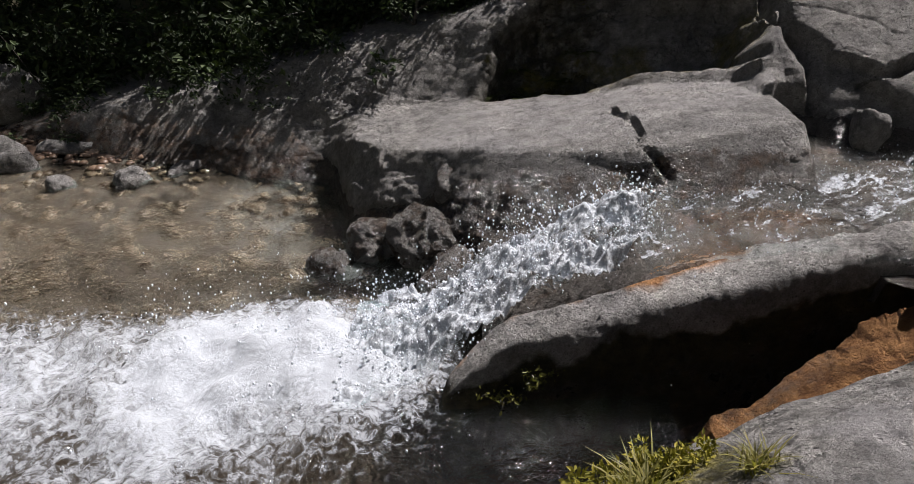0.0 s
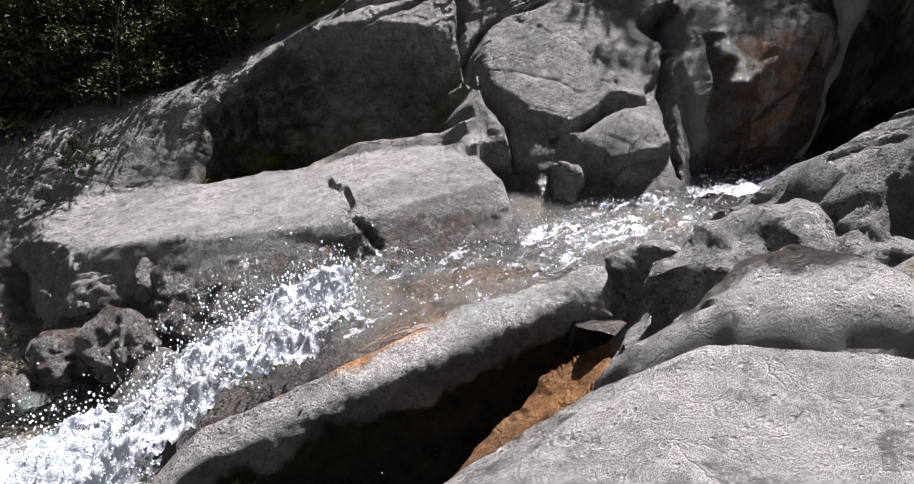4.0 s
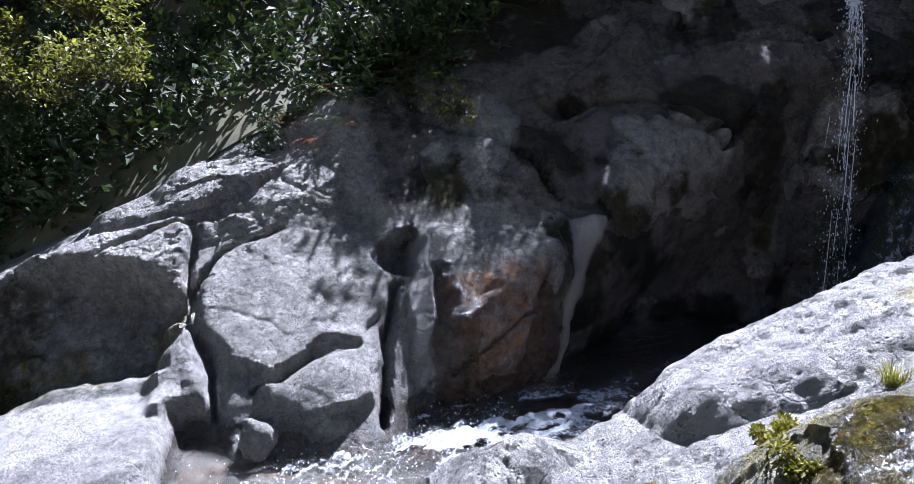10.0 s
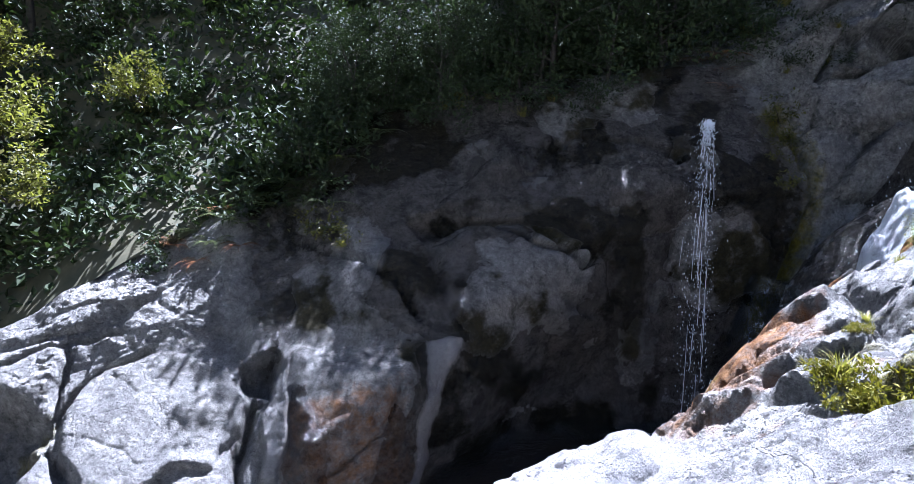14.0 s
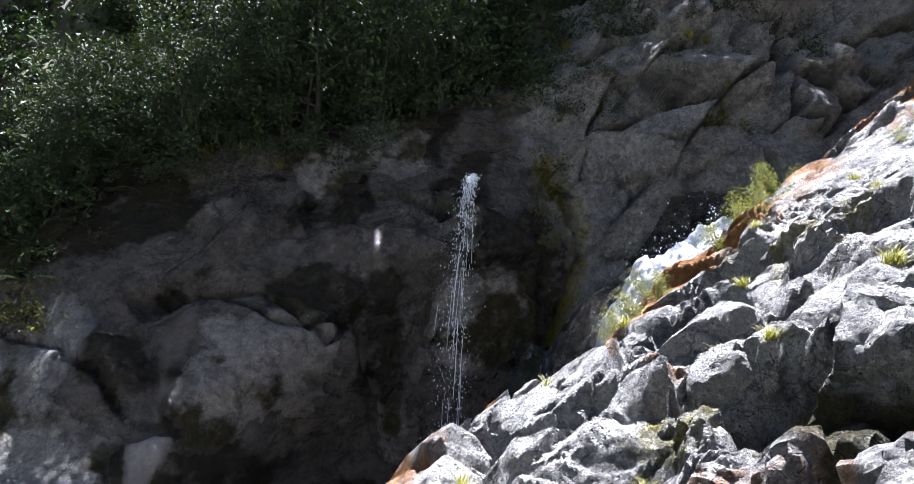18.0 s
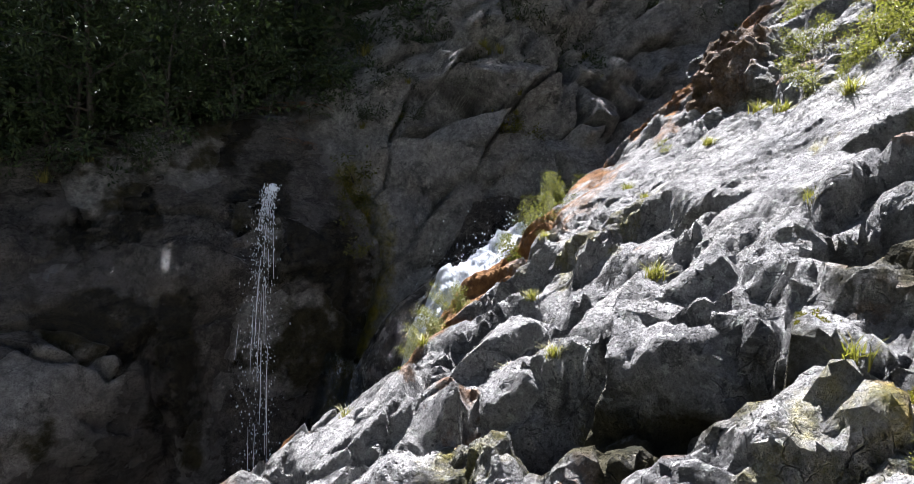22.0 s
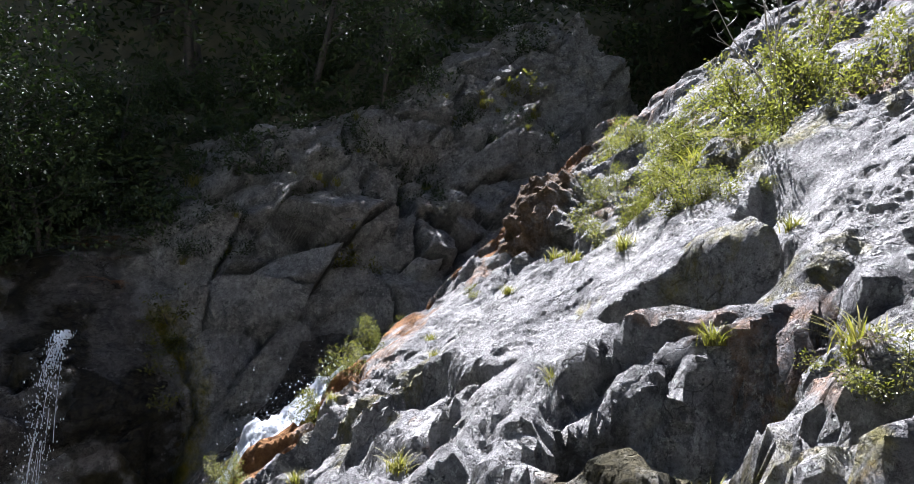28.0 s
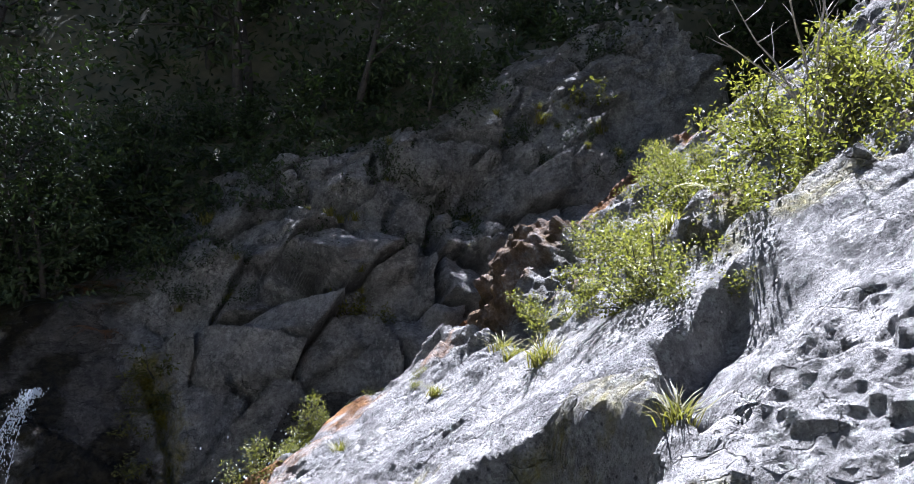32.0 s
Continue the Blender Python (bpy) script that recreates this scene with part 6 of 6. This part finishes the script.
for k in range(330):
    x, back = (rng.uniform(-9, 24), 0.05 + 3.2 * rng.uniform() ** 1.5) if k < 190 else (rng.uniform(-8, 10), 1.0 + 7.0 * rng.uniform())
    if 5.6 < x < 7.6:
        back -= 0.5
    px, py, pz = (float(q) for q in slope_point(x, back))
    s = rng.uniform(0.6, 1.25) * (0.75 if back < 0.6 else 1.1)
    if not shades(px, py, pz + 0.5 * s, 0.9 * s):
        spots.append((px, py, pz - 0.15, s))
strew(SHRUBS, spots, 8)
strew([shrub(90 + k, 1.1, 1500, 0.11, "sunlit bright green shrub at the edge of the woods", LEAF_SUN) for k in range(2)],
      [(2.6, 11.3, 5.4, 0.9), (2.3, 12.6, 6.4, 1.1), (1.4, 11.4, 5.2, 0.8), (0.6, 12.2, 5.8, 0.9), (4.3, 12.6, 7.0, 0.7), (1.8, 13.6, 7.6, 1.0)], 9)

# ferns and plants on the left bank
strew([fern(100 + k, 0.62, "green fern hanging from the bank", FERN) for k in range(3)],
      [(*left_point(x, w), s) for x, w, s in [(6.4, 10.3, 1.0), (6.4, 11.1, 0.9), (4.5, 10.6, 0.8), (3.85, 10.7, 0.8), (5.4, 9.95, 0.8), (7.0, 9.75, 0.8), (6.8, 10.5, 0.9), (7.2, 10.6, 0.7),
       (5.9, 10.2, 0.8), (7.4, 11.4, 0.9), (14.2, 10.1, 0.9), (14.1, 9.6, 0.8), (14.3, 9.9, 0.7), (14.6, 11.9, 0.9), (15.0, 12.3, 0.8), (1.6, 7.7, 0.7), (1.2, 8.1, 0.6), (16.7, 10.0, 0.6), (0.5, 7.3, 0.6), (0.9, 7.2, 0.7), (1.3, 7.4, 0.6), (0.8, 7.7, 0.6), (6.7, 10.8, 1.4), (6.3, 10.6, 1.3), (7.0, 10.2, 1.2), (5.6, 10.4, 1.3), (5.1, 10.5, 1.2), (4.6, 10.9, 1.2), (6.0, 10.9, 1.3), (7.3, 11.0, 1.1), (8.0, 11.4, 1.0), (8.7, 11.8, 1.0), (14.2, 11.6, 1.3), (15.1, 12.6, 1.2)]], 10)
strew([fern(110, 0.55, "rust-brown dead fern on the ledge", FERN_RED)],
      [(*left_point(x, w), s) for x, w, s in [(13.8, 11.0, 1.0), (14.0, 11.5, 0.9), (5.2, 9.75, 0.8), (5.0, 10.3, 0.7), (5.8, 9.8, 0.7), (14.3, 11.9, 0.8), (14.15, 11.8, 1.3), (13.9, 12.0, 1.1), (5.6, 10.7, 1.0), (4.9, 10.2, 0.9), (6.9, 11.2, 0.9)]], 11)
strew([shrub(120, 0.5, 420, 0.07, "small leafy plant growing from a joint in the wall", LEAF_SUN, "plant", "small plants on the wall")],
      [(*left_point(x, w), s) for x, w, s in [(14.25, 10.3, 1.0), (14.1, 9.9, 0.8), (13.9, 9.5, 0.7), (13.8, 9.0, 0.6), (16.6, 10.0, 0.9), (16.9, 9.8, 0.8), (22.0, 12.6, 1.2), (9.5, 11.9, 0.6), (10.0, 10.4, 0.35), (7.2, 9.6, 0.8), (6.9, 9.9, 0.9), (1.7, 8.4, 0.6)]], 12)
TUFT = tuft(130, 0.24, 90, "straw-yellow and green grass tuft on the rock", GRASS)
strew([TUFT], [(*left_point(x, w), s) for x, w, s in [(9.5, 12.0, 1.0), (10.45, 11.4, 1.0), (10.0, 11.9, 0.8), (9.2, 11.8, 0.9), (11.0, 11.6, 0.8), (14.8, 12.2, 1.3), (15.4, 12.4, 1.2), (19.4, 11.2, 1.0), (21.6, 11.6, 1.2), (21.0, 12.4, 1.3), (19.8, 12.2, 1.1), (18.6, 12.6, 1.0), (17.5, 12.9, 1.0), (20.4, 12.9, 1.2), (22.6, 13.0, 1.3)]]
      + [(*right_point(x, y), s) for x, y, s in [(0.55, 1.4, 0.7), (0.48, 1.3, 0.6), (0.8, 1.3, 0.5), (8.75, 1.85, 0.8), (8.95, 1.2, 0.9), (8.8, 1.4, 0.7), (11.85, -0.35, 0.8), (12.0, -0.2, 0.7), (14.1, 0.9, 0.9), (10.9, -0.1, 0.7), (10.95, 1.28, 0.6), (11.1, 1.5, 0.5), (11.8, -0.4, 0.8), (11.5, -1.0, 0.9), (13.5, -0.1, 0.5), (13.1, -0.5, 0.6), (14.6, 1.6, 0.8), (14.8, 1.9, 0.8), (4.7, 2.5, 0.4), (6.2, 1.7, 0.5), (14.4, 2.2, 0.6), (15.2, 0.9, 1.0), (14.9, 0.6, 1.0)]]
      + [(*right_point(x, y), s) for x, y, s in [(9.6, 2.4, 0.5), (10.2, 1.5, 0.5), (10.6, 2.9, 0.5), (11.2, 1.9, 0.5), (11.7, 1.2, 0.6), (12.0, 2.4, 0.5), (12.2, 0.5, 0.6), (12.6, 1.4, 0.5), (12.9, 3.0, 0.5), (13.3, 2.2, 0.5), (11.5, 3.1, 0.6), (12.3, -0.3, 0.7), (13.0, 0.4, 0.5), (14.0, 2.8, 0.6), (10.9, 2.3, 0.4), (9.4, 1.1, 0.5), (11.0, 3.3, 0.5)]], 13)


def moss(seed, size, label):
    """A low cushion of short upright tips."""
    rng = np.random.RandomState(seed)
    ob = root("moss_cushion", pose(0, 0, 0), label, "moss", "moss cushions on the rocks")
    centres = [(*(rng.normal(size=2) * size * 0.45), rng.uniform(-0.04, 0.03), rng.uniform(0.5, 1.0)) for k in range(26)]
    part("cushion", leaf_cloud("cushion", centres, size * 0.3, 1900, 0.03, seed, MOSS, 0.9, 2.2), ob)
    return ob


strew([moss(135 + k, 0.2, "yellow-green moss cushion on the damp rock") for k in range(3)],
      [(*right_point(x, y), s) for x, y, s in [(0.7, 1.46, 0.8), (0.5, 1.36, 0.9), (0.4, 1.25, 0.7), (8.75, 1.85, 1.0), (8.75, 1.3, 1.3), (8.95, 1.15, 1.2), (8.6, 1.55, 0.9), (9.05, 1.45, 0.8), (3.75, 1.2, 0.8), (4.0, 1.4, 0.7), (3.6, 1.0, 0.8), (4.3, 1.45, 0.6),
       (5.45, 1.95, 0.7), (5.9, 1.85, 0.8), (5.65, 1.5, 0.9), (5.5, 1.25, 0.7), (3.3, 2.2, 0.5), (3.15, 2.35, 0.5), (9.3, 2.2, 0.5), (11.0, 0.1, 0.4), (10.7, -0.4, 0.5), (11.6, -0.3, 0.4)]], 19)

# small growth in the joints of the upstream wall
rng = np.random.RandomState(26)
strew([TUFT], [(*left_point(rng.uniform(14.6, 22), rng.uniform(9.8, 12.8)), rng.uniform(0.4, 0.9)) for k in range(60)], 27)
strew([shrub(125 + k, 0.4, 260, 0.055, "small green plant rooted in a joint of the wall", LEAF, "plant", "small plants on the wall") for k in range(2)],
      [(*left_point(rng.uniform(14.4, 22), rng.uniform(10.2, 13.0)), rng.uniform(0.5, 1.2)) for k in range(80)], 28)

strew([shrub(129, 0.3, 150, 0.05, "small yellow-green plant in a crack of the boulder", LEAF_SUN, "plant", "small plants on the wall")], [(0.42, 3.93, 0.8, 0.9), (0.6, 3.96, 0.85, 0.7)], 29)

# plants of the right bank
strew([shrub(140 + k, 0.55, 3000, 0.026, "yellow-green small-leaved bush at the edge of the gorge", LEAF_SUN, "bush", "bushes on the sunlit bank") for k in range(3)],
      [(*right_point(x, y), s) for x, y, s in [(12.15, 3.5, 0.9), (12.0, 3.65, 0.8), (12.4, 3.65, 0.7), (13.5, 3.7, 0.8), (13.8, 3.8, 0.9), (14.2, 3.95, 1.0), (14.7, 4.0, 0.9), (13.2, 3.75, 0.6), (15.3, 4.1, 0.7), (14.8, 2.9, 0.4), (14.5, 0.45, 0.9), (14.3, 0.2, 0.8), (14.7, 0.5, 1.0), (15.2, 0.2, 1.3), (15.0, 0.7, 1.1), (15.6, 0.5, 1.3), (15.4, 1.0, 1.0), (14.9, 0.1, 1.0), (16.0, 0.9, 1.1), (15.9, 1.7, 0.9), (16.3, 2.3, 0.8), (14.75, 1.3, 0.8),
       (15.4, -0.2, 1.4), (16.0, 0.2, 1.4), (16.3, -0.3, 1.6), (15.8, -0.9, 1.5), (16.8, 0.4, 1.5), (16.4, 1.1, 0.8), (16.9, 1.6, 0.9), (17.5, 1.0, 1.2), (17.6, 2.2, 1.0), (18.2, 2.6, 1.2), (17.2, -0.6, 1.7), (18.2, 0.2, 1.7), (14.6, 1.0, 0.6), (10.38, -0.68, 0.5), (10.3, -0.6, 0.4), (10.75, -0.75, 0.5), (11.4, -1.1, 0.5)]], 14)
strew([fern(150, 0.4, "yellowing fern among the rocks", GRASS)], [(*right_point(x, y), s) for x, y, s in [(10.2, -0.6, 0.4), (15.0, 0.4, 0.9), (14.8, 0.9, 0.8), (15.6, 0.9, 0.9), (16.1, 0.8, 1.0)]], 15)


def bare_twigs():
    rng = np.random.RandomState(16)
    ob = root("dry_shrub", pose(*right_point(15.9, 0.1)), "leafless grey twiggy shrub among green bushes", "shrub")
    lines = []
    for k in range(9):
        a = rng.uniform(0, 6.28)
        b = limb(rng, (0, 0, 0), (0.5 * math.cos(a), 0.5 * math.sin(a), 1), rng.uniform(0.9, 1.7), 0.012, 0.25, 8)
        lines.append(b)
        for p, r in b[3:8]:
            lines.append(limb(rng, p, [float(c) for c in rng.normal(size=3) * 0.5 + np.array([0, 0, 0.8])], rng.uniform(0.15, 0.4), 0.005, 0.3, 4))
    part("twig_frame", tubes("twig_frame", lines, TWIG, 5), ob)


bare_twigs()


# ---- falling water ----
def waterfall():
    """Strands and drops that leave the lip and arc into the gorge."""
    rng = np.random.RandomState(17)
    v, f = SPHERES[1]
    lip, foot = np.array([12.95, 7.95, 6.45]), np.array([11.66, 6.5, 1.8])
    def at(s, a, b):
        p = lip + (foot - lip) * np.array([s, s, 0]) + np.array([0, 0, (foot - lip)[2] * s ** 2.1])
        return p + np.array([a, -0.4 * a, b]) * (0.05 + 0.15 * s)
    vs, fs, lines = [], [], []
    for k in range(30):
        a, b, s0 = rng.normal() * 0.55, rng.normal() * 0.2, rng.uniform(0, 0.9)
        s1 = min(1, s0 + rng.uniform(0.05, 0.2))
        lines.append([(Vector([float(c) for c in at(s, a + 0.15 * math.sin(9 * s + k), b)]), 0.004 * rng.uniform(0.4, 1.3)) for s in np.linspace(s0, s1, 9)])
    for k in range(1500):
        s = rng.uniform(0.0, 1) ** 1.1
        p = at(s, rng.normal() * 0.75, rng.normal() * 0.5)
        r = rng.uniform(0.003, 0.009)
        vs.append(v * np.array([r, r, r * rng.uniform(1, 2.6)]) + p)
        fs.append(f + k * len(v))
    ob = root("waterfall", pose(0, 0, 0), "thin broken waterfall dropping from the rock lip into the gorge", "waterfall")
    for line in lines:
        part("strand", tubes("strand", [line], SPRAY, 5), ob)
    drops = part("spray", mesh_from("spray", np.concatenate(vs), np.concatenate(fs), SPRAY), ob)
    tagged(drops, kind="stuff")


waterfall()


def splashes():
    """Drops thrown up over the chute and the pool, and beads as sun glints."""
    rng = np.random.RandomState(18)
    v, f = SPHERES[1]
    vs, fs = [], []
    p, q = rng.uniform(0, len(RIVULET) - 1, 800), rng.normal(size=800) * 0.1
    film = right_surface(*(np.interp(p, range(len(RIVULET)), [c[j] for c in RIVULET]) + w * q for j, w in ((0, 0.4), (1, 1.0))))[:3]
    for k in range(8600):
        # beads from 5400 on stand in for sun glints on stream and trickle
        if k >= 7800:
            x, y, z = (float(c[k - 7800]) for c in film)
            z += 0.04
        elif k >= 5400:
            x = 1.6 + 5.2 * rng.uniform() ** 0.8
            y = np.interp(x, [1.5, 3, 5, 6.5], [5.1, 5.2, 5.6, 6.0]) + rng.normal() * 0.5
            z = level_of(x, y) + 0.02 + 0.05 * rng.uniform() ** 3
        elif k < 2600 or k >= 4300:
            x = rng.uniform(-0.9, 1.6)
            y = np.interp(x, [-0.9, 0.0, 1.0, 2.3], [4.55, 4.7, 4.95, 5.0]) + rng.normal() * 0.32
            z = level_of(x, y) + 0.12 + 0.22 * abs(rng.normal()) * rng.uniform()
        elif k < 3900:
            x, y = rng.normal() * 1.1 - 1.2, 4.7 + rng.normal() * 0.5
            z = 0.62 + 0.25 * abs(rng.normal()) * rng.uniform()
        else:
            x = rng.uniform(12.9, 15.0)
            y = 4.9 + rng.normal() * 0.3
            z = np.interp(x, [12.6, 13.2, 13.7, 15.0], [2.6, 4.8, 5.45, 5.95]) + 0.1 + 0.2 * abs(rng.normal())
        r = (0.002 + 0.009 * rng.uniform() ** 2.5) * (0.75 if k >= 5400 else 1)
        vs.append(v * r * np.array([1, 1, rng.uniform(0.8, 1.8)]) + np.array([x, y, z]))
        fs.append(f + k * len(v))
    ob = new("spray_and_glints", mesh_from("spray_and_glints", np.concatenate(vs), np.concatenate(fs), SPRAY))
    tagged(ob, "white drops of spray and sun-glint beads over the rushing water", "spray", kind="stuff")


splashes()
